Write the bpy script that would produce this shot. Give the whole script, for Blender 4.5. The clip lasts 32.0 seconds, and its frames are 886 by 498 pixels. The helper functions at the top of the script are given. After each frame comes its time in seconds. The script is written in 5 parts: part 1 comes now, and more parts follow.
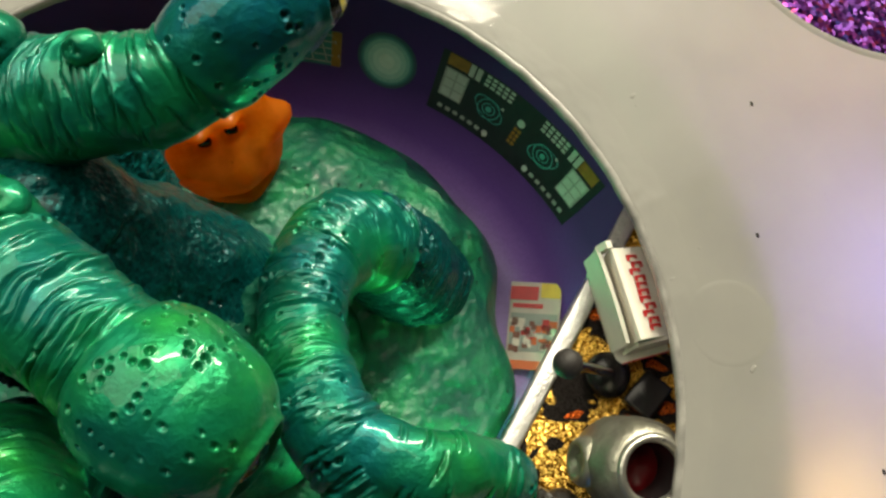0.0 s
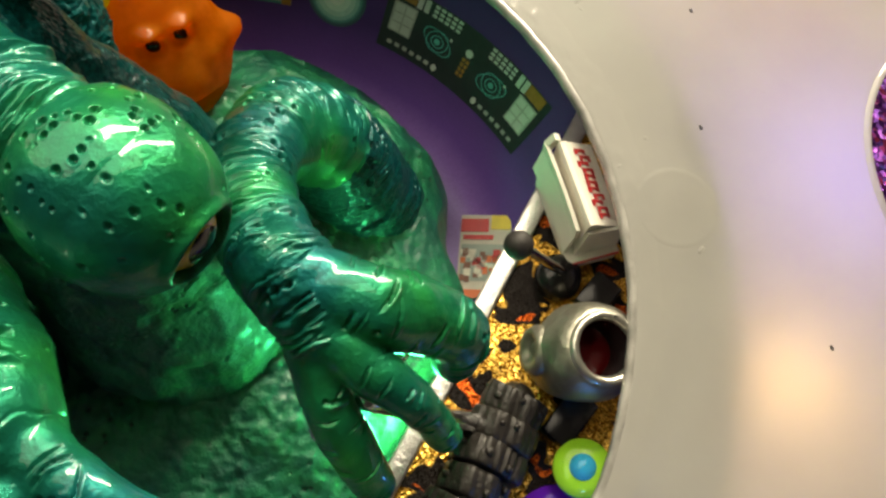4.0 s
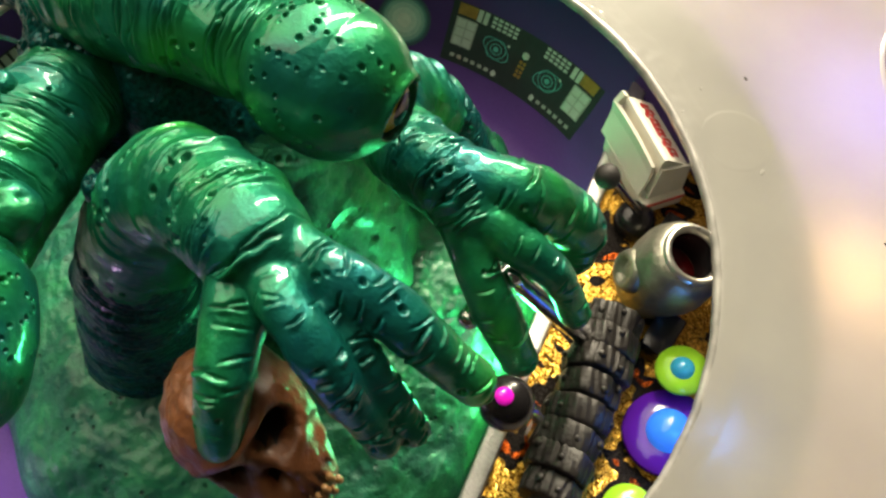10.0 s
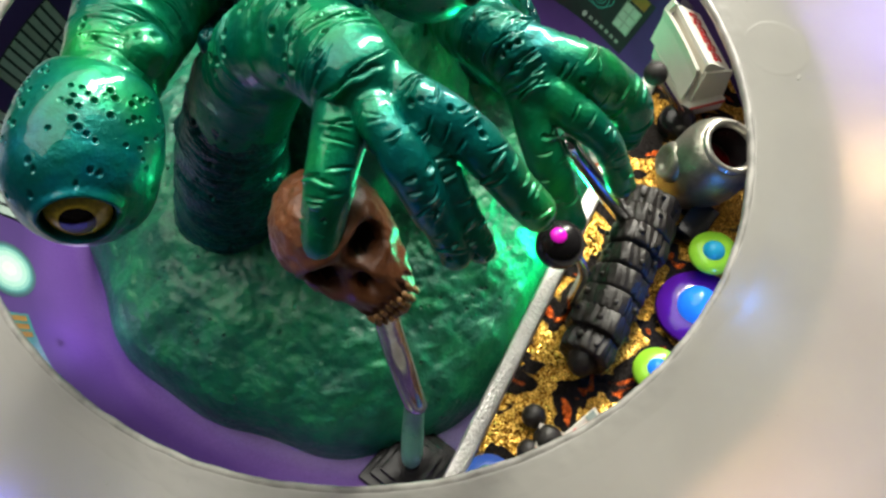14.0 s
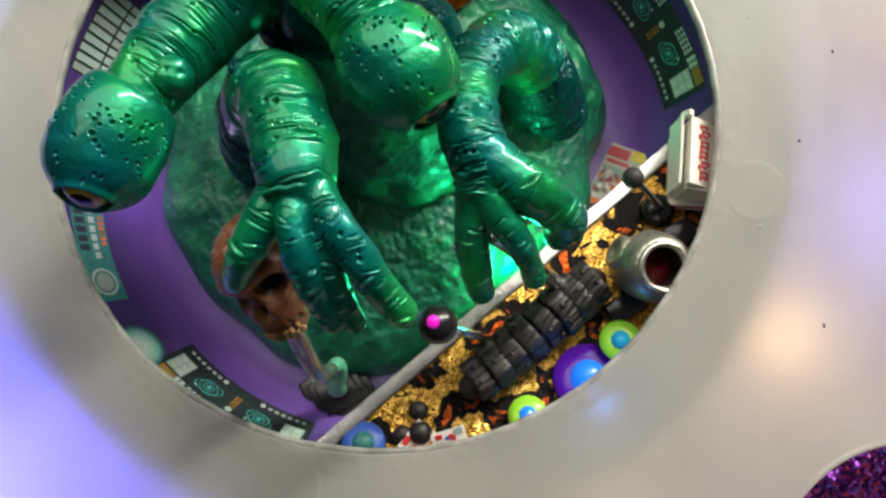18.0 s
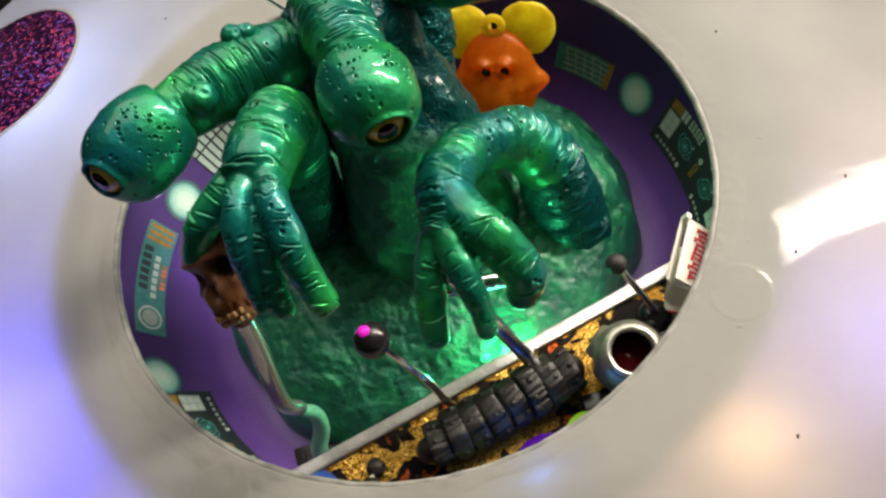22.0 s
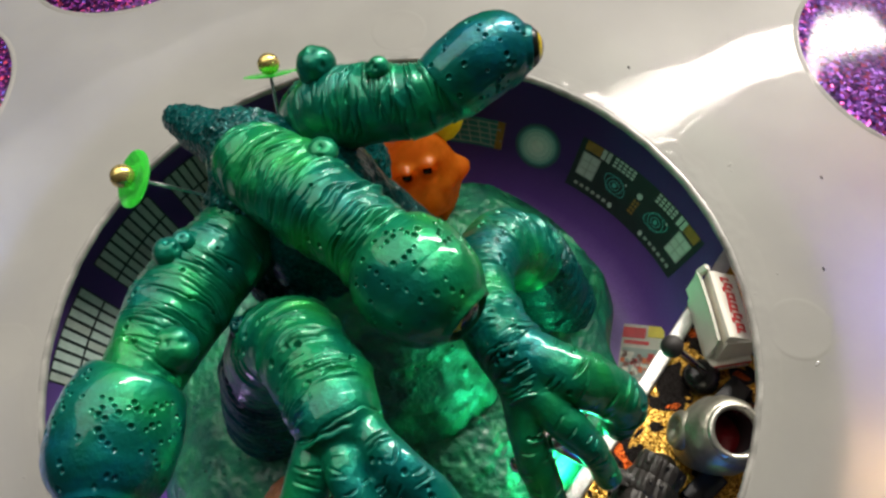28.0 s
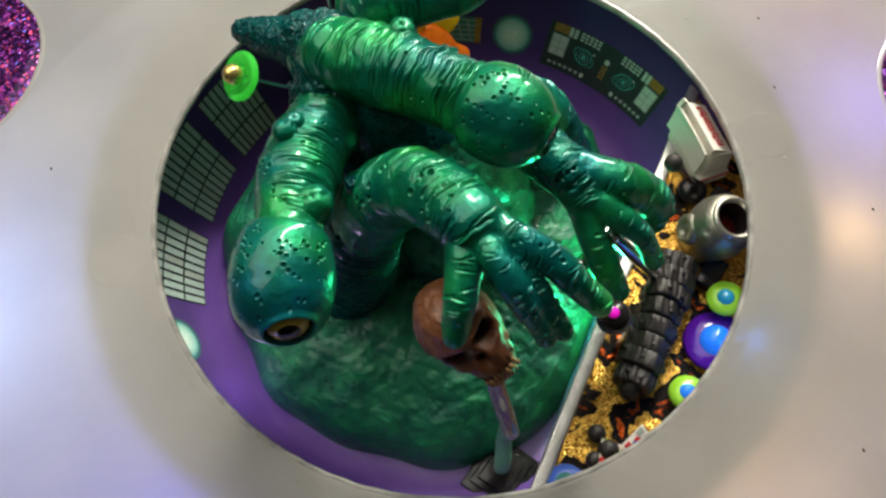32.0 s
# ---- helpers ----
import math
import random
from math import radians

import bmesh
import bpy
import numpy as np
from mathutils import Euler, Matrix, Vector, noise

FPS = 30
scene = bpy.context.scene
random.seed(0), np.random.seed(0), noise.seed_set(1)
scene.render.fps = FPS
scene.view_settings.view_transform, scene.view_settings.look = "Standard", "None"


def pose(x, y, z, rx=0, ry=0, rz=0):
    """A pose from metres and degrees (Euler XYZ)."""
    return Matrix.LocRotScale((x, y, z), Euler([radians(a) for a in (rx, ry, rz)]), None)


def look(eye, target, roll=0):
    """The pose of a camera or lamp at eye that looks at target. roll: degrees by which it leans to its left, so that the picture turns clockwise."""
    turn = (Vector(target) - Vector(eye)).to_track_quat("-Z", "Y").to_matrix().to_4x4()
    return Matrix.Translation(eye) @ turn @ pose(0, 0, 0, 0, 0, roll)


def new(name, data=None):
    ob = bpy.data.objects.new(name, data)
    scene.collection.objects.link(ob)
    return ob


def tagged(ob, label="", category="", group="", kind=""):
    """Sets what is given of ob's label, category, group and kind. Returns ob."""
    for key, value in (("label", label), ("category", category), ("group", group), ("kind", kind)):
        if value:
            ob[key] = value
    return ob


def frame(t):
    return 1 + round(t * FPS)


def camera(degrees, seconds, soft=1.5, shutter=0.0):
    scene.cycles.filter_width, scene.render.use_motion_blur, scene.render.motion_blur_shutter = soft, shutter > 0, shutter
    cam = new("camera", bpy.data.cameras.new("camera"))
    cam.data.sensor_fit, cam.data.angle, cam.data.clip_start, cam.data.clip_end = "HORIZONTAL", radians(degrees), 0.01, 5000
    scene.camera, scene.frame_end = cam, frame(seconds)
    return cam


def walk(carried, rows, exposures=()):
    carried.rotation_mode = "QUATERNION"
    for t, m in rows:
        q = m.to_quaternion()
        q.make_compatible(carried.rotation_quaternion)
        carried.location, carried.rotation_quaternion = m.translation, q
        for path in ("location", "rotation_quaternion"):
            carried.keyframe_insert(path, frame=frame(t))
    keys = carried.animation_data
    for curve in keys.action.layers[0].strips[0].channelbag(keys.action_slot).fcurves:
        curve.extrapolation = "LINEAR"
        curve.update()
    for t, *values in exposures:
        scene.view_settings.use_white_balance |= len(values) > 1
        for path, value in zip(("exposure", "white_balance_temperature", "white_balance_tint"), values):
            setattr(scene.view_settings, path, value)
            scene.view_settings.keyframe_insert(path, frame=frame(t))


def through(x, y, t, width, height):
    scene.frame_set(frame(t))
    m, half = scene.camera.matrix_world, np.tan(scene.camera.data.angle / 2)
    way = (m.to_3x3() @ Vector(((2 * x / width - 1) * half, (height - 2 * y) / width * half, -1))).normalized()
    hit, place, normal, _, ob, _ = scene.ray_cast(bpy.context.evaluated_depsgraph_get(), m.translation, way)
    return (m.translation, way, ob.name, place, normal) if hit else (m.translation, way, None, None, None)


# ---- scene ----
cam = camera(52.4, 32.0, 2.6)
# seconds, eye, turn in degrees
PATH = [
    (0, 0.0253, -0.0228, 0.1230, 14.83, -0.55, -20.53),
    (0.5, 0.0244, -0.0218, 0.1263, 13.29, -2.14, -22.05),
    (1, 0.0224, -0.0226, 0.1287, 12.99, -2.29, -22.24),
    (1.5, 0.0230, -0.0242, 0.1269, 13.25, -2.20, -22.00),
    (2, 0.0249, -0.0231, 0.1287, 13.53, -2.62, -22.39),
    (2.5, 0.0194, -0.0245, 0.1316, 14.12, -2.31, -22.35),
    (3, 0.0179, -0.0245, 0.1280, 14.77, -2.47, -23.20),
    (3.5, 0.0187, -0.0281, 0.1216, 16.22, -3.03, -23.77),
    (4, 0.0162, -0.0466, 0.1150, 19.81, -3.50, -21.89),
    (4.5, 0.0155, -0.0601, 0.1112, 23.26, -2.54, -19.37),
    (6.5, 0.0153, -0.0703, 0.1099, 26.69, 2.33, -17.34),
    (7, 0.0056, -0.0651, 0.1073, 26.68, 1.46, -18.76),
    (7.5, -0.0032, -0.0624, 0.1040, 26.94, 0.08, -21.04),
    (8, -0.0078, -0.0617, 0.1021, 27.07, -1.21, -22.37),
    (8.5, -0.0102, -0.0616, 0.1112, 28.12, -1.72, -24.36),
    (9, -0.0158, -0.0670, 0.1156, 28.47, -2.67, -25.81),
    (9.5, -0.0191, -0.0693, 0.1185, 28.29, -3.24, -26.15),
    (10, -0.0154, -0.0687, 0.1187, 28.14, -3.19, -26.28),
    (10.5, -0.0178, -0.0704, 0.1181, 27.98, -2.95, -26.30),
    (11, -0.0165, -0.0712, 0.1190, 27.79, -2.93, -26.25),
    (11.5, -0.0124, -0.0734, 0.1228, 27.72, -2.62, -26.39),
    (12, -0.0127, -0.0751, 0.1228, 27.68, -2.56, -26.19),
    (12.5, -0.0179, -0.0782, 0.1266, 27.47, -2.41, -25.84),
    (13, -0.0263, -0.0856, 0.1228, 27.01, -2.25, -25.41),
    (13.5, -0.0292, -0.0867, 0.1255, 26.50, -2.44, -24.88),
    (14, -0.0286, -0.0845, 0.1253, 25.72, -2.91, -22.90),
    (14.5, -0.0204, -0.0875, 0.1246, 24.03, -3.40, -18.90),
    (15, -0.0080, -0.0827, 0.1361, 22.05, -2.54, -14.24),
    (15.5, 0.0072, -0.0798, 0.1587, 18.34, -0.99, -9.21),
    (17.5, 0.0222, -0.0598, 0.1654, 11.43, 0.91, -0.52),
    (18, 0.0141, -0.0627, 0.1674, 11.80, 0.87, 0.02),
    (18.5, 0.0108, -0.0628, 0.1698, 13.02, 1.44, 0.05),
    (19, 0.0170, -0.0658, 0.1627, 14.14, 1.38, 0.14),
    (19.5, 0.0283, -0.0711, 0.1607, 16.50, 1.96, 2.19),
    (20, 0.0327, -0.0776, 0.1657, 18.86, 3.44, 5.32),
    (20.5, 0.0313, -0.0832, 0.1639, 22.10, 6.49, 8.70),
    (21, 0.0452, -0.0919, 0.1622, 24.11, 8.24, 11.94),
    (21.5, 0.0557, -0.0979, 0.1638, 26.15, 9.19, 13.78),
    (22, 0.0630, -0.0995, 0.1558, 30.68, 10.47, 13.49),
    (22.5, 0.0549, -0.1046, 0.1389, 34.34, 11.59, 11.36),
    (23, 0.0473, -0.1014, 0.1382, 36.51, 11.74, 9.78),
    (23.5, 0.0413, -0.1000, 0.1401, 37.07, 11.52, 8.69),
    (24, 0.0421, -0.0964, 0.1423, 36.95, 11.65, 7.60),
    (24.5, 0.0413, -0.0961, 0.1438, 36.80, 11.28, 6.92),
    (26.5, 0.0377, -0.0917, 0.1481, 35.08, 10.70, 3.78),
    (27, 0.0310, -0.0819, 0.1450, 33.59, 8.68, -0.57),
    (27.5, 0.0208, -0.0732, 0.1583, 31.08, 6.06, -7.01),
    (28, 0.0014, -0.0622, 0.1543, 27.03, 2.76, -13.79),
    (28.5, -0.0175, -0.0627, 0.1520, 25.75, 0.01, -18.54),
    (29, -0.0296, -0.0674, 0.1539, 25.84, -1.18, -21.38),
    (29.5, -0.0228, -0.0615, 0.1713, 26.09, -1.18, -24.27),
    (30, -0.0234, -0.0647, 0.1830, 24.42, -0.94, -25.88),
    (30.5, -0.0230, -0.0661, 0.1871, 21.97, -0.61, -26.33),
    (31, -0.0242, -0.0689, 0.1921, 21.19, -0.41, -26.48),
    (31.5, -0.0287, -0.0695, 0.1878, 20.81, -0.27, -26.28),
    (32, -0.0436, -0.0815, 0.1755, 24.32, -0.58, -25.65),
]
walk(cam, [(t, pose(*row)) for t, *row in PATH], exposures=[(0, -0.13, 7300, 4), (1, -0.16, 7800, 2), (2, -0.32, 6600, 7), (3.2, -0.24, 6600, 8), (4.2, 0.1, 8000, 7), (6.5, 0.40, 7500, 8), (9, 0.32, 7600, 8), (11, 0.32, 7900, 7), (12, 0.30, 7600, 7), (13, 0.24, 6200, 8), (14, 0.30, 6500, 8), (15, 0.30, 6900, 9), (18, 0.02, 6500, 9), (19, 0.06, 6500, 9), (20, 0.06, 7100, 4), (21, 0.02, 6800, 12), (23, 0.12, 7000, 12), (24, 0.28, 6400, 18), (27, 0.06, 6900, 12), (28, -0.22, 6500, 12), (29, 0.0, 7100, 11), (30, -0.4, 6200, 10), (31, -0.18, 6600, 10), (32, -0.14, 6600, 10)])


def part(name, bm, material, parent, label="", smooth=True):
    """One mesh object under a thing; bm is a bmesh or a ready mesh."""
    if isinstance(bm, bmesh.types.BMesh):
        me = bpy.data.meshes.new(name)
        bm.to_mesh(me)
        bm.free()
    else:
        me = bm
    if material is not None and not me.materials:
        me.materials.append(material)
    if smooth:
        me.shade_smooth()
    ob = new(name, me)
    if parent is not None:
        ob.parent = parent
    if label:
        ob["label"] = label
    return ob


def thing(name, label, category, at=(0, 0, 0), group="", kind=""):
    e = new(name)
    e.empty_display_size = 0.005
    e.location = at
    return tagged(e, label, category, group, kind)


# ---------- world, lamps ----------
world = bpy.data.worlds.new("room")
scene.world = world
world.use_nodes = True
wbg = world.node_tree.nodes["Background"]
wbg.inputs["Color"].default_value = (1.0, 0.93, 0.84, 1)
wbg.inputs["Strength"].default_value = 0.027


def lamp(name, kind, at, energy, color, size=0.01, target=None, size_y=None):
    d = bpy.data.lights.new(name, kind)
    d.energy, d.color = energy, color
    if kind == "AREA":
        d.shape = "RECTANGLE"
        d.size, d.size_y = size, size_y or size
    else:
        d.shadow_soft_size = size
    ob = new(name, d)
    ob.matrix_world = look(at, target) if target else Matrix.Translation(at)
    return ob


# the long lamp of the room, behind and to the right of the model
rl = lamp("room_lamp", "AREA", (0.58, 0.60, 0.60), 19.5, (1.0, 0.95, 0.83), 0.92, (0, 0, 0), 0.085)
zz = Vector((0.58, 0.60, 0.60)).normalized()
xx = Vector((0.87, 0.50, 0.0))
xx = (xx - zz * xx.dot(zz)).normalized()
yy = zz.cross(xx)
rl.matrix_world = Matrix(((xx.x, yy.x, zz.x, 0.58), (xx.y, yy.y, zz.y, 0.60), (xx.z, yy.z, zz.z, 0.60), (0, 0, 0, 1)))
# the softer ceiling lamp, high behind the model
lamp("ceiling_lamp", "AREA", (-0.08, 0.50, 0.78), 11.5, (1.0, 0.95, 0.86), 1.50, (0, 0, 0), 0.85)
# light-emitting diodes inside the model; two unseen violet lights added for the cockpit's glow
lamp("green_diode", "POINT", (0.0280, -0.0268, -0.0235), 0.056, (0.02, 1.0, 0.42), 0.004)
lamp("cockpit_glow_light", "POINT", (-0.0640, -0.010, -0.0320), 0.0085, (0.72, 0.52, 1.0), 0.006)
lamp("cockpit_glow_light", "POINT", (-0.0440, -0.0500, -0.0335), 0.0004, (0.72, 0.52, 1.0), 0.006)
lamp("violet_diode", "POINT", (0.098, -0.020, -0.022), 0.080, (0.20, 0.15, 1.0), 0.008)
lamp("blue_diode", "POINT", (-0.072, -0.074, -0.026), 0.60, (0.10, 0.10, 1.0), 0.008)
lamp("amber_diode", "POINT", (0.022, -0.086, -0.026), 0.05, (1.0, 0.62, 0.25), 0.006)
lamp("amber_diode", "POINT", (0.0745, -0.044, -0.0105), 0.018, (1.0, 0.66, 0.30), 0.004)
lamp("amber_diode", "POINT", (0.092, -0.058, -0.046), 0.038, (1.0, 0.70, 0.36), 0.008)
lamp("blue_diode", "POINT", (-0.105, 0.02, -0.03), 0.26, (0.34, 0.50, 1.0), 0.008)


# the blue dome's diode shines under the hull beside it
lamp("blue_diode", "POINT", (0.0402, -0.0556, -0.0034), 0.0026, (0.05, 0.28, 1.0), 0.0015)
lamp("red_diode", "POINT", (0.103, 0.014, -0.026), 0.016, (1.0, 0.25, 0.18), 0.008)


# ---------- materials ----------
class Nodes:
    """A short hand for node trees."""

    def __init__(self, name):
        self.mat = bpy.data.materials.new(name)
        self.mat.use_nodes = True
        self.t = self.mat.node_tree
        self.t.nodes.clear()
        self.out = self.t.nodes.new("ShaderNodeOutputMaterial")
        self.coord = self.t.nodes.new("ShaderNodeTexCoord").outputs["Object"]

    def add(self, kind, ins=None, **props):
        n = self.t.nodes.new(kind)
        for k, v in props.items():
            if k == "operation":
                n.operation = v
            elif k == "blend_type":
                n.blend_type = v
            elif k == "data_type":
                n.data_type = v
            elif k == "feature":
                n.feature = v
        for k, v in (ins or {}).items():
            self.put(n.inputs[k], v)
        return n

    def put(self, socket, v):
        if isinstance(v, bpy.types.NodeSocket):
            self.t.links.new(v, socket)
        elif isinstance(v, (tuple, list)) and len(v) == 3 and socket.type == "RGBA":
            socket.default_value = (*v, 1)
        else:
            socket.default_value = v

    def noise(self, scale, detail=4, rough=0.55, vec=None, distortion=0.0):
        return self.add("ShaderNodeTexNoise", {"Vector": vec or self.coord, "Scale": scale, "Detail": detail, "Roughness": rough, "Distortion": distortion}).outputs["Fac"]

    def ramp(self, fac, stops):
        n = self.t.nodes.new("ShaderNodeValToRGB")
        el = n.color_ramp.elements
        while len(el) < len(stops):
            el.new(0.5)
        for e, (p, c) in zip(el, stops):
            e.position, e.color = p, (*c, 1) if len(c) == 3 else c
        self.t.links.new(fac, n.inputs["Fac"])
        return n.outputs["Color"]

    def mix(self, fac, a, b, blend="MIX"):
        n = self.t.nodes.new("ShaderNodeMix")
        n.data_type, n.blend_type = "RGBA", blend
        self.put(n.inputs[0], fac)
        self.put(n.inputs[6], a)
        self.put(n.inputs[7], b)
        return n.outputs[2]

    def maths(self, op, a, b=0.0, clamp=False):
        n = self.t.nodes.new("ShaderNodeMath")
        n.operation, n.use_clamp = op, clamp
        self.put(n.inputs[0], a)
        self.put(n.inputs[1], b)
        return n.outputs[0]

    def bump(self, height, strength=0.3, distance=0.0005, normal=None):
        n = self.add("ShaderNodeBump", {"Height": height, "Strength": strength, "Distance": distance})
        if normal:
            self.put(n.inputs["Normal"], normal)
        return n.outputs["Normal"]

    def glint(self, scale, amount, spread=0.0):
        """Normals that lean at random from flake to flake, and the flakes' random colours."""
        v = self.add("ShaderNodeTexVoronoi", {"Vector": self.coord, "Scale": scale})
        lean = self.add("ShaderNodeVectorMath", {0: v.outputs["Color"], 1: (0.5, 0.5, 0.5)}, operation="SUBTRACT").outputs[0]
        lean = self.add("ShaderNodeVectorMath", {0: lean, "Scale": amount}, operation="SCALE").outputs[0]
        geo = self.t.nodes.new("ShaderNodeNewGeometry").outputs["Normal"]
        s = self.add("ShaderNodeVectorMath", {0: geo, 1: lean}, operation="ADD").outputs[0]
        return self.add("ShaderNodeVectorMath", {0: s}, operation="NORMALIZE").outputs[0], v.outputs["Color"]

    def principled(self, **ins):
        names = {"color": "Base Color", "rough": "Roughness", "metal": "Metallic", "normal": "Normal", "coat": "Coat Weight", "coat_rough": "Coat Roughness",
                 "trans": "Transmission Weight", "ior": "IOR", "sss": "Subsurface Weight", "sss_scale": "Subsurface Scale", "sss_radius": "Subsurface Radius",
                 "emit": "Emission Color", "emit_strength": "Emission Strength", "alpha": "Alpha", "spec": "Specular IOR Level", "sheen": "Sheen Weight"}
        n = self.t.nodes.new("ShaderNodeBsdfPrincipled")
        for k, v in ins.items():
            self.put(n.inputs[names[k]], v)
        self.t.links.new(n.outputs[0], self.out.inputs["Surface"])
        return n

    def blend(self, fac, a, b):
        n = self.t.nodes.new("ShaderNodeMixShader")
        self.put(n.inputs[0], fac)
        self.t.links.new(a.outputs[0], n.inputs[1])
        self.t.links.new(b.outputs[0], n.inputs[2])
        self.t.links.new(n.outputs[0], self.out.inputs["Surface"])
        return n


def plain(name, color, rough=0.4, metal=0.0, scale=400.0, vary=0.25, bump=0.15, **more):
    n = Nodes(name)
    f = n.noise(scale, 5)
    c = n.mix(f, tuple(v * (1 - vary) for v in color), tuple(min(1, v * (1 + vary)) for v in color))
    n.principled(color=c, rough=n.maths("ADD", n.maths("MULTIPLY", n.noise(scale * 2.3, 3), 0.2), rough - 0.1), metal=metal, normal=n.bump(n.noise(scale * 4, 4), bump, 0.0002), **more)
    return n.mat


def m_skin(name="pearl_green_paint", shift=0.0, cool=(0.0, 0.120, 0.150)):
    n = Nodes(name)
    big = n.noise(55, 3, 0.5)
    mid = n.noise(130, 4, 0.6, distortion=0.6)
    fine = n.noise(900, 5, 0.6)
    c = n.ramp(n.maths("SUBTRACT", big, shift), [(0.34, cool), (0.43, (0.001, 0.155, 0.115)), (0.52, (0.003, 0.235, 0.090)), (0.66, (0.022, 0.390, 0.055))])
    c = n.mix(n.ramp(mid, [(0.42, (0, 0, 0)), (0.62, (1, 1, 1))]), c, n.mix(0.6, c, (0.0, 0.065, 0.045)))
    c = n.mix(n.maths("MULTIPLY", fine, 0.35), c, (0.004, 0.27, 0.11))
    nrm = n.bump(n.noise(1700, 5, 0.65), 0.34, 0.00020, n.bump(n.noise(760, 4, 0.6), 0.38, 0.0005, n.bump(n.noise(330, 3, 0.55), 0.34, 0.0006)))
    n.principled(color=c, rough=n.maths("ADD", n.maths("MULTIPLY", n.noise(300, 4), 0.22), 0.22), metal=0.45, normal=nrm, coat=0.50, coat_rough=0.05, spec=0.15)
    return n.mat


def m_base():
    """The puddle round the figure: clear green resin over sculpted, sponged paint."""
    n = Nodes("mottled_green_resin")
    a = n.noise(110, 6, 0.65, distortion=0.25)
    b = n.noise(420, 5, 0.6)
    c = n.ramp(a, [(0.33, (0.001, 0.080, 0.062)), (0.45, (0.003, 0.150, 0.085)), (0.56, (0.006, 0.235, 0.105)), (0.64, (0.016, 0.33, 0.125)), (0.76, (0.060, 0.40, 0.17))])
    c = n.mix(n.maths("MULTIPLY", b, 0.45), c, (0.008, 0.135, 0.080))
    prick = n.add("ShaderNodeTexVoronoi", {"Vector": n.coord, "Scale": 520.0}).outputs["Distance"]
    pit = n.maths("MAXIMUM", n.ramp(prick, [(0.06, (0, 0, 0)), (0.22, (1, 1, 1))]), n.ramp(n.noise(70, 3), [(0.54, (1, 1, 1)), (0.62, (0, 0, 0))]))
    # shade in the pits is put into the colour as well as the bump
    c = n.mix(pit, (0.002, 0.06, 0.045), c)
    nrm = n.bump(n.noise(800, 4), 0.45, 0.0007, n.bump(b, 0.60, 0.0011, n.bump(a, 0.35, 0.0015, n.bump(pit, 1.0, 0.0011))))
    n.principled(color=c, rough=n.maths("ADD", n.maths("MULTIPLY", b, 0.35), 0.30), normal=nrm, coat=0.20, coat_rough=0.15, metal=0.05)
    return n.mat


def m_fur():
    n = Nodes("stippled_dark_teal_paint")
    b = n.noise(1400, 6, 0.7)
    c = n.ramp(b, [(0.35, (0.0, 0.018, 0.022)), (0.6, (0.0, 0.095, 0.092)), (0.78, (0.0, 0.18, 0.16))])
    tuft = n.add("ShaderNodeTexVoronoi", {"Vector": n.coord, "Scale": 1300.0}).outputs["Distance"]
    nrm = n.bump(tuft, 0.32, 0.0006, n.bump(n.noise(520, 3), 0.45, 0.0010))
    n.principled(color=c, rough=0.30, normal=nrm, coat=0.26, coat_rough=0.06, metal=0.30, spec=0.12)
    return n.mat


def m_shell():
    n = Nodes("milky_plastic")
    f = n.noise(30, 5, 0.6)
    g = n.noise(260, 5, 0.65)
    c = n.mix(n.ramp(f, [(0.35, (0, 0, 0)), (0.65, (1, 1, 1))]), (0.300, 0.300, 0.282), (0.398, 0.398, 0.370))
    c = n.mix(n.maths("MULTIPLY", n.noise(110, 6, 0.7, distortion=1.0), 0.35), c, (0.36, 0.345, 0.315))
    specks = n.ramp(n.noise(900, 2), [(0.77, (1, 1, 1)), (0.80, (0.55, 0.5, 0.45))])
    c = n.mix(1.0, c, specks, "MULTIPLY")
    nrm = n.bump(g, 0.10, 0.0004, n.bump(n.noise(60, 3), 0.12, 0.0015))
    p = n.principled(color=c, rough=n.maths("ADD", n.maths("MULTIPLY", g, 0.2), 0.26), normal=nrm, coat=0.5, coat_rough=0.05, spec=0.25)
    smear = n.noise(34, 5, 0.6, distortion=1.2)
    n.put(p.inputs["Coat Normal"], n.bump(smear, 0.06, 0.0022))
    n.put(p.inputs["Coat Roughness"], n.maths("MULTIPLY", n.noise(75, 6, 0.7, distortion=0.8), 0.06))
    tr = n.add("ShaderNodeBsdfTranslucent", {"Color": (0.85, 0.82, 0.80)})
    n.blend(0.40, p, tr)
    return n.mat


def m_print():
    """The printed card of the cockpit: navy at the top, violet and lavender towards the middle, where the glow round
    the figure's foot is put into the colour.
    """
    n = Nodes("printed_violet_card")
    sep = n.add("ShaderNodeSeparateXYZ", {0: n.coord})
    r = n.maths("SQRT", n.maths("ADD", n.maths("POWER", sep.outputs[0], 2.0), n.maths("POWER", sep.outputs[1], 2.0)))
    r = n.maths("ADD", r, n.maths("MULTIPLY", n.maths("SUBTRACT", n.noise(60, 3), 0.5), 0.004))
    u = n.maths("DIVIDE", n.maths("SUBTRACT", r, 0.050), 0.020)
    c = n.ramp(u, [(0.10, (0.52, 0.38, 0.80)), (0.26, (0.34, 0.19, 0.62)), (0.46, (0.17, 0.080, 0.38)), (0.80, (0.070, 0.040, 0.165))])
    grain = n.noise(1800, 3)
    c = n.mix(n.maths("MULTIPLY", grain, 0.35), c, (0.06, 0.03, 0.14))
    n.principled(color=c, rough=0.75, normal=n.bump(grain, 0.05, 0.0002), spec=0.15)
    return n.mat


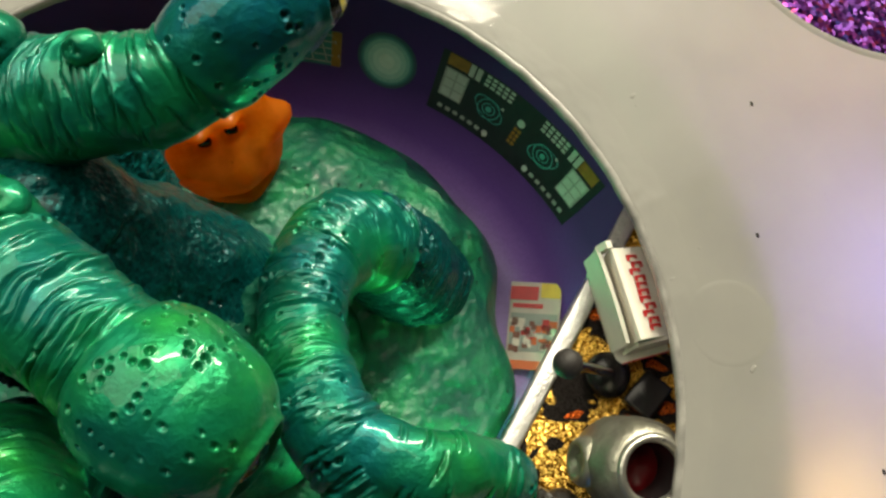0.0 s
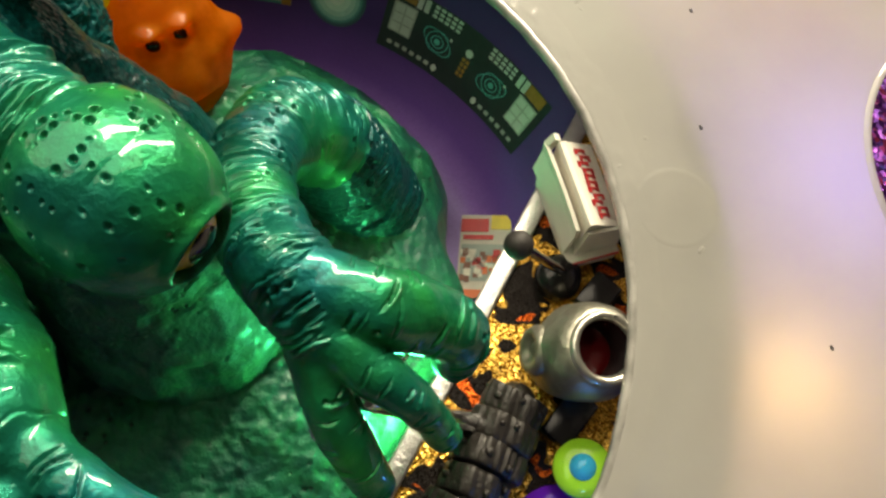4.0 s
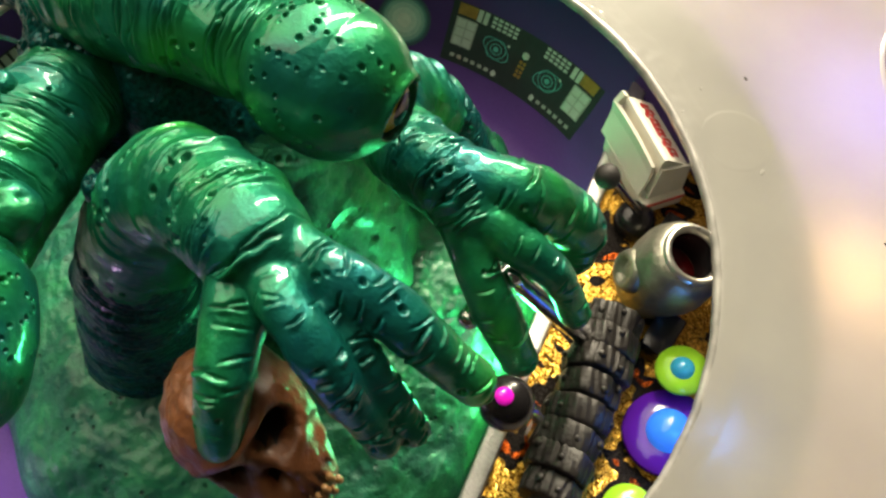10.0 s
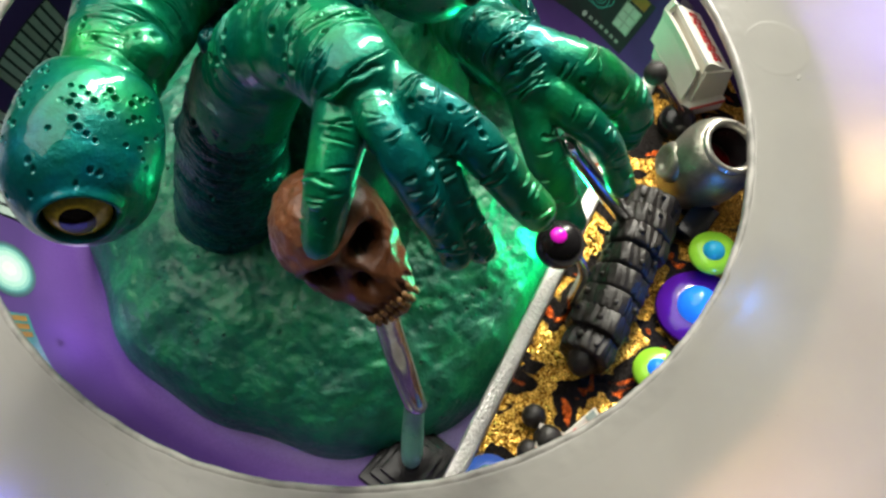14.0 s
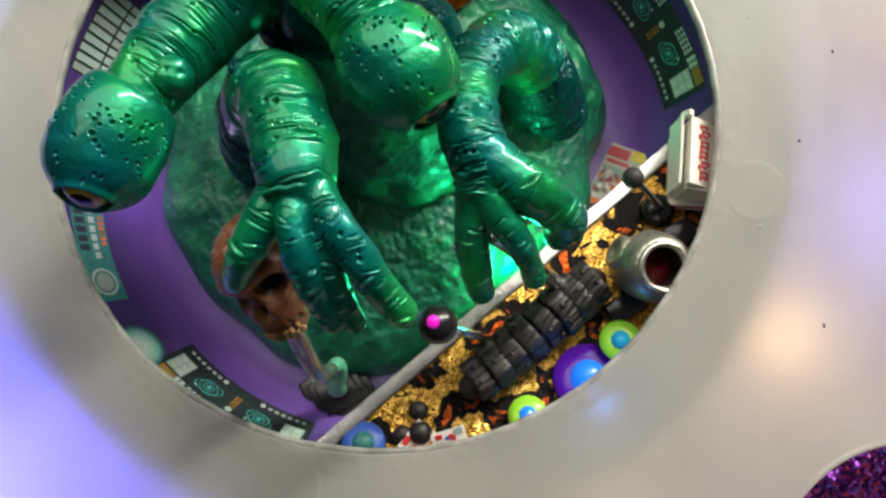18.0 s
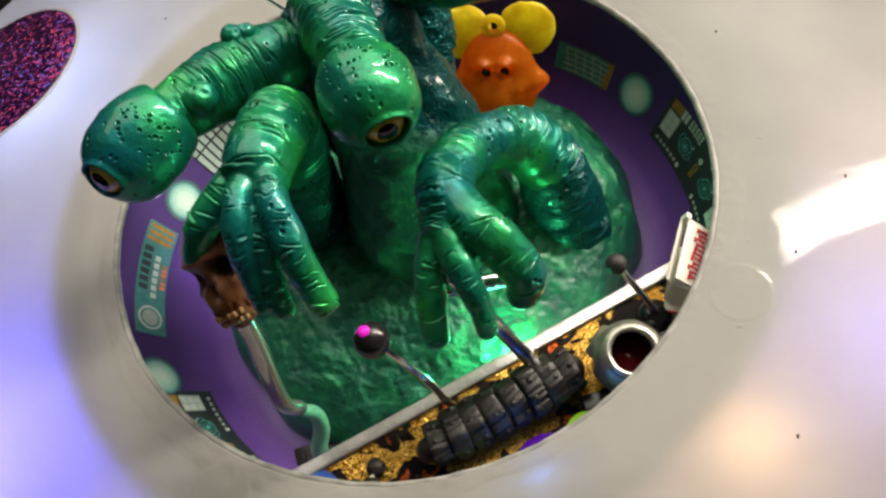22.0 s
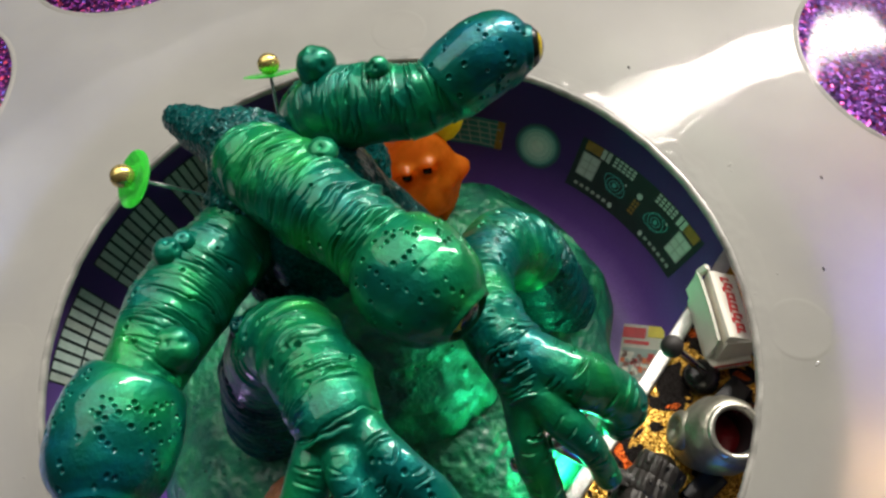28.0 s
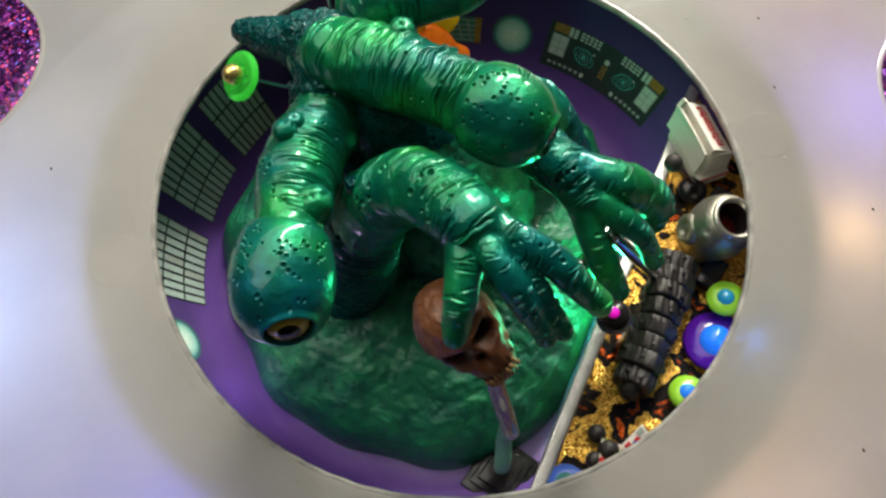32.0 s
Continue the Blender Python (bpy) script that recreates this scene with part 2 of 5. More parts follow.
def m_glitter(name, stops, scale, lean=1.1, rough=0.25):
    n = Nodes(name)
    nrm, rnd = n.glint(scale, lean)
    f = n.add("ShaderNodeSeparateXYZ", {0: rnd}).outputs[0]
    n.principled(color=n.ramp(f, stops), rough=rough, metal=0.85, normal=nrm, coat=0.3, coat_rough=0.1)
    return n.mat


def m_leopard():
    """Gold glitter fabric with dark blotches that have rust-coloured middles."""
    n = Nodes("leopard_gold_glitter")
    nrm, rnd = n.glint(4600, 0.85)
    f = n.add("ShaderNodeSeparateXYZ", {0: rnd}).outputs[1]
    gold = n.ramp(f, [(0.1, (0.15, 0.055, 0.004)), (0.5, (0.48, 0.23, 0.025)), (0.9, (1.0, 0.62, 0.14))])
    blot = n.noise(150, 2, 0.5, distortion=0.5)
    dark = n.ramp(blot, [(0.528, (0, 0, 0)), (0.548, (1, 1, 1))])
    core = n.ramp(blot, [(0.640, (0, 0, 0)), (0.660, (1, 1, 1))])
    rust = n.ramp(f, [(0.2, (0.12, 0.018, 0.004)), (0.9, (0.62, 0.12, 0.02))])
    c = n.mix(dark, gold, (0.010, 0.007, 0.006))
    c = n.mix(core, c, rust)
    m = n.maths("SUBTRACT", 0.80, n.maths("MULTIPLY", n.maths("SUBTRACT", dark, core), 0.85), True)
    n.principled(color=c, rough=n.maths("ADD", 0.3, n.maths("MULTIPLY", n.maths("SUBTRACT", dark, core, True), 0.3)), metal=m, normal=nrm, spec=0.12)
    return n.mat


def m_thin(name, color, through=0.65, rough=0.2):
    """Clear coloured plastic that lets much of the light through."""
    n = Nodes(name)
    f = n.noise(220, 4)
    c = n.mix(n.ramp(f, [(0.38, (0, 0, 0)), (0.62, (1, 1, 1))]), tuple(v * 0.72 for v in color), tuple(min(1, v * 1.15 + 0.02) for v in color))
    p = n.principled(color=c, rough=rough, trans=0.35, ior=1.35, normal=n.bump(n.noise(500, 3), 0.15, 0.0003))
    n.blend(through, p, n.add("ShaderNodeBsdfTranslucent", {"Color": c}))
    return n.mat


def m_clear(name, color, rough=0.08, trans=0.75, ior=1.45, sss=0.0, emit=0.0):
    n = Nodes(name)
    f = n.noise(250, 4)
    c = n.mix(f, tuple(v * 0.85 for v in color), tuple(min(1, v * 1.1) for v in color))
    ins = {"color": c, "rough": rough, "trans": trans, "ior": ior, "normal": n.bump(n.noise(500, 3), 0.12, 0.0003)}
    if emit:
        ins |= {"emit": color, "emit_strength": emit}
    n.principled(**ins)
    return n.mat


M_TEAL_SKIN = m_skin("pearl_teal_paint", 0.075, (0.0, 0.105, 0.19))
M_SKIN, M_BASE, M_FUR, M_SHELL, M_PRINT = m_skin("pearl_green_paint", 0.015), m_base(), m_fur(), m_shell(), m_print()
M_GLITTER = m_glitter("violet_glitter", [(0.25, (0.028, 0.004, 0.065)), (0.62, (0.075, 0.010, 0.13)), (0.80, (0.20, 0.02, 0.20)), (0.91, (0.42, 0.04, 0.07)), (0.97, (0.07, 0.06, 0.36))], 1500, 0.75, 0.32)
M_LEOPARD = m_leopard()
M_EDGE = m_thin("frosted_cut_plastic", (0.50, 0.49, 0.46), 0.30, 0.35)
M_SILVER = plain("brushed_silver_tape", (0.72, 0.71, 0.69), 0.28, 0.9, 500, 0.15, 0.35)
M_STRIP = plain("pearl_white_strip", (0.66, 0.65, 0.63), 0.34, 0.9, 420, 0.3, 1.0)
M_CHROME = plain("bright_steel", (0.66, 0.66, 0.67), 0.16, 1.0, 300, 0.1, 0.05)
M_PEWTER = plain("worn_pewter", (0.34, 0.33, 0.27), 0.40, 0.85, 260, 0.8, 0.9)
M_WORN_RIM = plain("worn_bright_pewter", (0.62, 0.60, 0.53), 0.30, 0.9, 300, 0.4, 0.5)
M_ROD = plain("clear_cased_rod", (0.50, 0.47, 0.45), 0.14, 0.75, 300, 0.35, 0.2, coat=0.8, coat_rough=0.05)
M_BRASS = plain("polished_brass", (0.78, 0.60, 0.20), 0.26, 0.8, 400, 0.2, 0.1)
M_BLACK = plain("gloss_black_plastic", (0.012, 0.011, 0.012), 0.22, 0.0, 300, 0.4, 0.1)
M_RUBBER = plain("dusty_black_rubber", (0.017, 0.014, 0.012), 0.40, 0.0, 420, 0.9, 0.8)
M_MATTE = plain("matte_black_bead", (0.020, 0.017, 0.016), 0.6, 0.0, 500, 0.4, 0.3)
M_BONE = plain("rust_brown_resin", (0.15, 0.054, 0.021), 0.36, 0.0, 330, 0.95, 1.0)
M_CARD = plain("white_card", (0.78, 0.75, 0.66), 0.7, 0.0, 300, 0.08, 0.25)
M_RED = plain("red_ink", (0.62, 0.035, 0.04), 0.45)
M_YELLOW = plain("yellow_ink", (0.80, 0.62, 0.06), 0.45)
M_PAPER = plain("printed_pale_paper", (0.62, 0.58, 0.50), 0.45)
M_BROWN = plain("brown_ink", (0.22, 0.09, 0.06), 0.45, 0, 700, 0.6)
M_ORANGE_INK = plain("orange_ink", (0.72, 0.16, 0.05), 0.45)
M_BLUE_INK = plain("blue_ink", (0.03, 0.10, 0.45), 0.4)
M_TEAL_INK = plain("teal_ink", (0.035, 0.20, 0.19), 0.42, 0, 500, 0.5)
M_PALE_INK = plain("pale_teal_ink", (0.46, 0.55, 0.50), 0.42, 0, 500, 0.2)
M_GREY_INK = plain("grey_green_ink", (0.32, 0.38, 0.34), 0.42, 0, 500, 0.3)
M_SLAT = plain("grey_teal_ink", (0.36, 0.47, 0.43), 0.5, 0, 500, 0.25)
M_NIGHT_INK = plain("black_green_ink", (0.012, 0.022, 0.024), 0.5, 0, 500, 0.4)
M_GOLD_INK = plain("ochre_ink", (0.30, 0.16, 0.03), 0.42, 0, 700, 0.6)
M_LIME = m_clear("lime_vinyl", (0.36, 0.78, 0.05), 0.15, 0.15)
M_PURPLE = m_clear("violet_vinyl", (0.10, 0.012, 0.36), 0.12, 0.1)
M_BLUE = m_clear("blue_dome", (0.02, 0.20, 0.90), 0.06, 0.2, emit=0.55)
M_SKYBLUE = m_clear("pale_blue_dome", (0.02, 0.36, 0.62), 0.06, 0.2, emit=0.12)
M_REDGLASS = m_clear("dark_red_lens", (0.16, 0.003, 0.006), 0.12, 0.1)
# the gem is no lamp; its gleam is put in as emission
M_PINK = m_clear("magenta_gem", (0.70, 0.01, 0.50), 0.08, 0.1, emit=0.35)
M_SEQUIN = m_clear("fluorescent_green_film", (0.10, 0.90, 0.12), 0.08, 0.75, 1.2, emit=0.10)
M_ORANGE = m_thin("clear_orange_plastic", (1.0, 0.26, 0.012))
M_AMBER = m_thin("clear_yellow_plastic", (1.0, 0.74, 0.05), 0.55)
M_IRIS = plain("amber_iris", (0.72, 0.46, 0.03), 0.15, 0.0, 1500, 0.7, 0.2, coat=1.0, coat_rough=0.03)
M_PUPIL = plain("glossy_black_pupil", (0.004, 0.003, 0.003), 0.12, 0, 300, 0.3, 0.0)
M_SOCKET = plain("black_socket_paint", (0.006, 0.008, 0.007), 0.25, 0, 300, 0.3, 0.2)
M_TABLE = plain("black_cloth", (0.003, 0.003, 0.003), 0.9, 0, 90, 0.4, 0.3, spec=0.05)


# ---------- mesh tools ----------
def mesh_of(name, verts, faces):
    me = bpy.data.meshes.new(name)
    me.from_pydata([tuple(map(float, v)) for v in verts], [], [tuple(map(int, f)) for f in faces])
    me.update()
    return me


def lathe(profile, seg=96, closed=False, wobble=None):
    """A turned form round z from (r, z) pairs; wobble(angle, r, z) gives a change of r."""
    verts, faces, k = [], [], len(profile)
    for a in range(seg):
        t = 2 * math.pi * a / seg
        for r, z in profile:
            rr = r + (wobble(t, r, z) if wobble else 0)
            verts.append((rr * math.cos(t), rr * math.sin(t), z))
    for a in range(seg):
        b = (a + 1) % seg
        for j in range(k if closed else k - 1):
            i = (j + 1) % k
            faces.append((a * k + j, b * k + j, b * k + i, a * k + i))
    return verts, faces


def ball(radius, seg=32, rings=20, scale=(1, 1, 1)):
    bm = bmesh.new()
    bmesh.ops.create_uvsphere(bm, u_segments=seg, v_segments=rings, radius=radius)
    bmesh.ops.scale(bm, vec=scale, verts=bm.verts)
    return bm


def block(sx, sy, sz, bevel=0.0, at=(0, 0, 0), turn=None, seg=2):
    bm = bmesh.new()
    bmesh.ops.create_cube(bm, size=1.0)
    bmesh.ops.scale(bm, vec=(sx, sy, sz), verts=bm.verts)
    if bevel:
        bmesh.ops.bevel(bm, geom=list(bm.edges), offset=bevel, segments=seg, affect="EDGES", profile=0.5)
    if turn is not None:
        bmesh.ops.transform(bm, matrix=turn, verts=bm.verts)
    bmesh.ops.translate(bm, vec=at, verts=bm.verts)
    return bm


def smooth_line(points, n):
    """A Catmull-Rom line through rows of numbers, at n even steps."""
    p = np.array(points, float)
    p = np.vstack([2 * p[0] - p[1], p, 2 * p[-1] - p[-2]])
    out = []
    for i in range(1, len(p) - 2):
        for t in np.linspace(0, 1, 24, endpoint=False):
            a, b, c, d = p[i - 1], p[i], p[i + 1], p[i + 2]
            out.append(0.5 * (2 * b + (c - a) * t + (2 * a - 5 * b + 4 * c - d) * t**2 + (3 * b - a - 3 * c + d) * t**3))
    out.append(p[-2])
    out = np.array(out)
    s = np.r_[0, np.cumsum(np.linalg.norm(np.diff(out[:, :3], axis=0), axis=1))]
    w = np.linspace(0, s[-1], n)
    return np.stack([np.interp(w, s, out[:, k]) for k in range(out.shape[1])], 1), w


def sweep(rows, n=40, m=16, caps=True):
    """A round bar along rows of (x, y, z, radius): verts, faces, and for each vert its axis point, length along and angle."""
    line, s = smooth_line(rows, n)
    c, r = line[:, :3], np.maximum(line[:, 3], 1e-5)
    tan = np.gradient(c, axis=0)
    tan /= np.linalg.norm(tan, axis=1)[:, None]
    if caps:
        k = max(4, m // 8)
        a = np.linspace(0, math.pi / 2, k + 1)[1:]
        head = [(c[0] - tan[0] * r[0] * math.sin(x), max(r[0] * math.cos(x), 1e-6), tan[0], s[0] - r[0] * math.sin(x)) for x in a[::-1]]
        tail = [(c[-1] + tan[-1] * r[-1] * math.sin(x), max(r[-1] * math.cos(x), 1e-6), tan[-1], s[-1] + r[-1] * math.sin(x)) for x in a]
        c = np.vstack([[h[0] for h in head], c, [h[0] for h in tail]])
        r = np.r_[[h[1] for h in head], r, [h[1] for h in tail]]
        tan = np.vstack([[h[2] for h in head], tan, [h[2] for h in tail]])
        s = np.r_[[h[3] for h in head], s, [h[3] for h in tail]]
    u = np.cross(tan[0], (0, 0, 1.0))
    if np.linalg.norm(u) < 0.1:
        u = np.cross(tan[0], (0, 1.0, 0))
    us = []
    for t in tan:
        u = u - t * (u @ t)
        u /= np.linalg.norm(u)
        us.append(u)
    us = np.array(us)
    vs = np.cross(tan, us)
    th = np.linspace(0, 2 * math.pi, m, endpoint=False)
    way = us[:, None] * np.cos(th)[None, :, None] + vs[:, None] * np.sin(th)[None, :, None]
    verts = (c[:, None] + way * r[:, None, None]).reshape(-1, 3)
    k = len(c)
    i, j = np.meshgrid(np.arange(k - 1), np.arange(m), indexing="ij")
    jj = (j + 1) % m
    faces = np.stack([i * m + j, i * m + jj, (i + 1) * m + jj, (i + 1) * m + j], -1).reshape(-1, 4)
    return verts, faces, np.repeat(s, m), np.tile(th, k), way.reshape(-1, 3), np.repeat(c, m, 0), np.repeat(r, m)


def bar(rows, n=24, m=14):
    v, f, *_ = sweep(rows, n, m)
    return mesh_of("bar", v, f)


def turned_to(axis):
    """The turn that brings z to the axis."""
    return Vector(axis).normalized().to_track_quat("Z", "Y").to_matrix().to_4x4()


# ---------- table ----------
bm = block(2.4, 2.4, 0.02, 0.004, (0, 0, -0.115))
tagged(part("table_top", bm, M_TABLE, None), "black cloth-covered table top under the model", "table", kind="structure")

# ---------- saucer shell ----------
RIM = 0.0650


def shell_z(r):
    return -2.0 * max(r - RIM, 0) ** 2


saucer = thing("saucer_shell", "milky white plastic flying saucer hull with a round cut-out", "model saucer")
rs = [RIM + 0.0002, RIM + 0.0005, RIM + 0.0012] + list(np.linspace(RIM + 0.0025, 0.168, 46))
prof = [(RIM, -0.0011), (RIM, -0.0002)] + [(r, shell_z(r)) for r in rs] + [(0.1695, -0.0235), (0.168, -0.0245)] + [(r, shell_z(r) - 0.0017) for r in rs[::-1]] + [(RIM + 0.0001, -0.0016)]


def rim_cut(t, r, z):
    k = max(0.0, 1 - (r - RIM) / 0.004)
    return k * (0.00016 * math.sin(5 * t + 1) + 0.00008 * math.sin(13 * t) + 0.00010 * math.sin(41 * t + 2 * math.sin(5 * t)) + 0.00008 * math.sin(87 * t + 3 * math.sin(7 * t)))


v, f = lathe(prof, 288, True, rim_cut)
part("upper_hull", mesh_of("upper_hull", v, f), M_SHELL, saucer)
v, f = lathe([(0.166, -0.026), (0.150, -0.055), (0.110, -0.085), (0.070, -0.1045), (0.0, -0.1045)], 96)
part("lower_hull", mesh_of("lower_hull", v, f), M_SHELL, saucer)
v, f = lathe([(RIM + 0.0002, -0.0019), (RIM - 0.00022, -0.0013), (RIM - 0.00030, -0.0006), (RIM - 0.00012, 0.0000), (RIM + 0.0002, 0.00014), (RIM + 0.0006, 0.00012), (RIM + 0.0010, -0.0001)], 288, False, lambda t, r, z: 0.55 * rim_cut(t, RIM, z))
part("cut_edge", mesh_of("cut_edge", v, f), M_EDGE, saucer, "frosted pale cut edge")


def on_hull(name, profile, cx, cy, seg=72):
    """A turned form that follows the hull's curve round a place on it; profile gives (r, height over the hull)."""
    verts, faces, k = [], [], len(profile)
    for a in range(seg):
        t = 2 * math.pi * a / seg
        for r, h in profile:
            x, y = cx + r * math.cos(t), cy + r * math.sin(t)
            verts.append((x, y, shell_z(math.hypot(x, y)) + h))
    for a in range(seg):
        b = (a + 1) % seg
        for j in range(k - 1):
            faces.append((a * k + j, b * k + j, b * k + j + 1, a * k + j + 1))
    return mesh_of(name, verts, faces)


# the band that melted and was scuffed as the hole was cut
verts, faces, across = [], [], 22
for a in range(720):
    t = 2 * math.pi * a / 720
    reach_out = 0.0052 + 0.0016 * math.sin(3 * t + 1) + 0.0012 * noise.noise((7 * math.cos(t), 7 * math.sin(t), 3.0))
    for j in range(across + 1):
        u = j / across
        r = RIM + 0.0006 + reach_out * u
        x, y = r * math.cos(t), r * math.sin(t)
        lift = 0.00010 * max(0.0, noise.noise((x * 420, y * 420, 1.0)) + 0.15) + 0.00006 * max(0.0, noise.noise((x * 1300, y * 1300, 5.0)))
        verts.append((x, y, shell_z(r) + lift * (1 - u) + 0.00003 - 0.00012 * u**4 - (0.0001 if j == 0 else 0)))
for a in range(720):
    for j in range(across):
        p0, p1 = a * (across + 1) + j, ((a + 1) % 720) * (across + 1) + j
        faces.append((p0, p0 + 1, p1 + 1, p1))
part("melted_band", mesh_of("melted_band", verts, faces), M_SHELL, saucer, "scuffed melted band beside the cut")

# round portholes filled with violet glitter, each in a faint lip; their circle lies a little off the cut-out's middle
for k in range(12):
    t = radians(17.5 + 30 * k)
    cx, cy = 0.1330 * math.cos(t), 0.1330 * math.sin(t) - 0.0016
    d = part("porthole", on_hull("glitter_disc", [(0.0, 0.00025)] + [(0.0274 * j / 8, 0.00025) for j in range(1, 9)] + [(0.0278, 0.0001)], cx, cy, 96), M_GLITTER, saucer, "violet glitter porthole disc")
    part("lip", on_hull("lip", [(0.0274, 0.0001), (0.0276, 0.00027), (0.0279, 0.00027), (0.0283, 0.00012), (0.0288, -0.00005)], cx, cy, 96), M_SHELL, d, "raised milky lip")
# faint moulded rings round the cut-out
for k in range(4):
    a = radians(-13 + 90 * k)
    ob = part("moulded_ring", on_hull("moulded_ring", [(0.0, 0.00002), (0.0030, 0.00002), (0.0050, 0.00002), (0.00525, 0.000030), (0.00550, 0.000034), (0.00575, 0.000034), (0.0060, 0.00001), (0.0066, -0.00003)], 0.0733 * math.cos(a), 0.0733 * math.sin(a), 64), M_SHELL, saucer)

# dried glue drops and scratches along the cut
rg = random.Random(11)
for k in range(30):
    a, rr = rg.uniform(-0.9, 1.2) if k % 3 else rg.uniform(0, 6.28), RIM + 0.0006 + 0.010 * rg.random() ** 2.6
    ob = part("glue_drop", ball(rg.uniform(0.00012, 0.00034), 12, 7, (1, rg.uniform(1, 2.2), 0.2)), M_SHELL, saucer)
    ob.matrix_basis = Matrix.Translation((rr * math.cos(a), rr * math.sin(a), shell_z(rr))) @ Matrix.Rotation(rg.uniform(0, 3), 4, "Z")
for a, rr in ((-4.5, 0.081), (-27, 0.093), (38, 0.078), (-60, 0.098), (-75, 0.086), (150, 0.090), (8, 0.090)):
    ob = part("dark_speck", ball(0.00028, 8, 6, (1, 1.6, 0.5)), M_MATTE, saucer)
    ob.location = (rr * math.cos(radians(a)), rr * math.sin(radians(a)), shell_z(rr))

# ---------- printed cockpit bowl ----------


def bowl_z(r):
    return -0.041 if r < 0.055 else -0.041 + 0.0065 * ((r - 0.055) / 0.007) ** 1.38


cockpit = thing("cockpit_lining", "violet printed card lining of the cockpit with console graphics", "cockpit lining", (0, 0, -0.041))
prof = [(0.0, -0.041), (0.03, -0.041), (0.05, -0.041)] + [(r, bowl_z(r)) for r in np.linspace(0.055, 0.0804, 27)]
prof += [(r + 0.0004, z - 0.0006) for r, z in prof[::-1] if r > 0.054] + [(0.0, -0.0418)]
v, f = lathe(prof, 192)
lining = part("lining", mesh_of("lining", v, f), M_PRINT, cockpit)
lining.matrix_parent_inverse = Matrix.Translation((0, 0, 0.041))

# arc length along the wall, from the floor's edge
WALL_R = np.linspace(0.050, 0.0802, 240)
WALL_Z = np.array([bowl_z(r) for r in WALL_R])
WALL_S = np.r_[0, np.cumsum(np.hypot(np.diff(WALL_R), np.diff(WALL_Z)))]


def on_wall(angle, r_mid, along, up, lift):
    """A place on the lining: along the wall and up it, in metres from the point at that angle and radius."""
    s = np.interp(r_mid, WALL_R, WALL_S) + up
    r, z = float(np.interp(s, WALL_S, WALL_R)), float(np.interp(s, WALL_S, WALL_Z))
    r2, z2 = float(np.interp(s + 2e-4, WALL_S, WALL_R)), float(np.interp(s + 2e-4, WALL_S, WALL_Z))
    k = math.hypot(r2 - r, z2 - z) or 1
    nr, nz = -(z2 - z) / k, (r2 - r) / k
    t = angle + along / r_mid
    rr = r + nr * lift
    return (rr * math.cos(t), rr * math.sin(t), z + nz * lift)


def print_rect(name, angle, r_mid, x0, x1, y0, y1, mat, lift=0.00012, n=6, shear=0.0, parent=None, label=""):
    verts, faces = [], []
    for i in range(n + 1):
        for j in range(n + 1):
            x, y = x0 + (x1 - x0) * i / n, y0 + (y1 - y0) * j / n
            verts.append(on_wall(angle, r_mid, x + shear * y, y, lift))
    for i in range(n):
        for j in range(n):
            faces.append((i * (n + 1) + j, (i + 1) * (n + 1) + j, (i + 1) * (n + 1) + j + 1, i * (n + 1) + j + 1))
    ob = part(name, mesh_of(name, verts, faces), mat, parent or cockpit, label)
    ob.matrix_parent_inverse = Matrix.Translation((0, 0, 0.041)) if parent is None else Matrix()
    return ob


def print_disc(name, angle, r_mid, x, y, rx, ry, mat, lift=0.00014, seg=40, ring=0.0, parent=None, label="", tilt=0.0):
    verts, faces = [], []
    ks = [ring, (1 + ring) / 2, 1.0] if ring else [0.0, 0.33, 0.66, 1.0]
    for k in ks:
        for a in range(seg):
            t = 2 * math.pi * a / seg
            dx, dy = k * rx * math.cos(t), k * ry * math.sin(t)
            dx, dy = dx * math.cos(tilt) - dy * math.sin(tilt), dx * math.sin(tilt) + dy * math.cos(tilt)
            verts.append(on_wall(angle, r_mid, x + dx, y + dy, lift))
    for q in range(len(ks) - 1):
        for a in range(seg):
            b = (a + 1) % seg
            faces.append((q * seg + a, (q + 1) * seg + a, (q + 1) * seg + b, q * seg + b))
    ob = part(name, mesh_of(name, verts, faces), mat, parent or cockpit, label)
    ob.matrix_parent_inverse = Matrix.Translation((0, 0, 0.041)) if parent is None else Matrix()
    return ob


M_ORBIT = plain("glowing_teal_ink", (0.06, 0.36, 0.33), 0.42, 0, 500, 0.4)
# a console: x runs along the wall against the clock, y up the wall


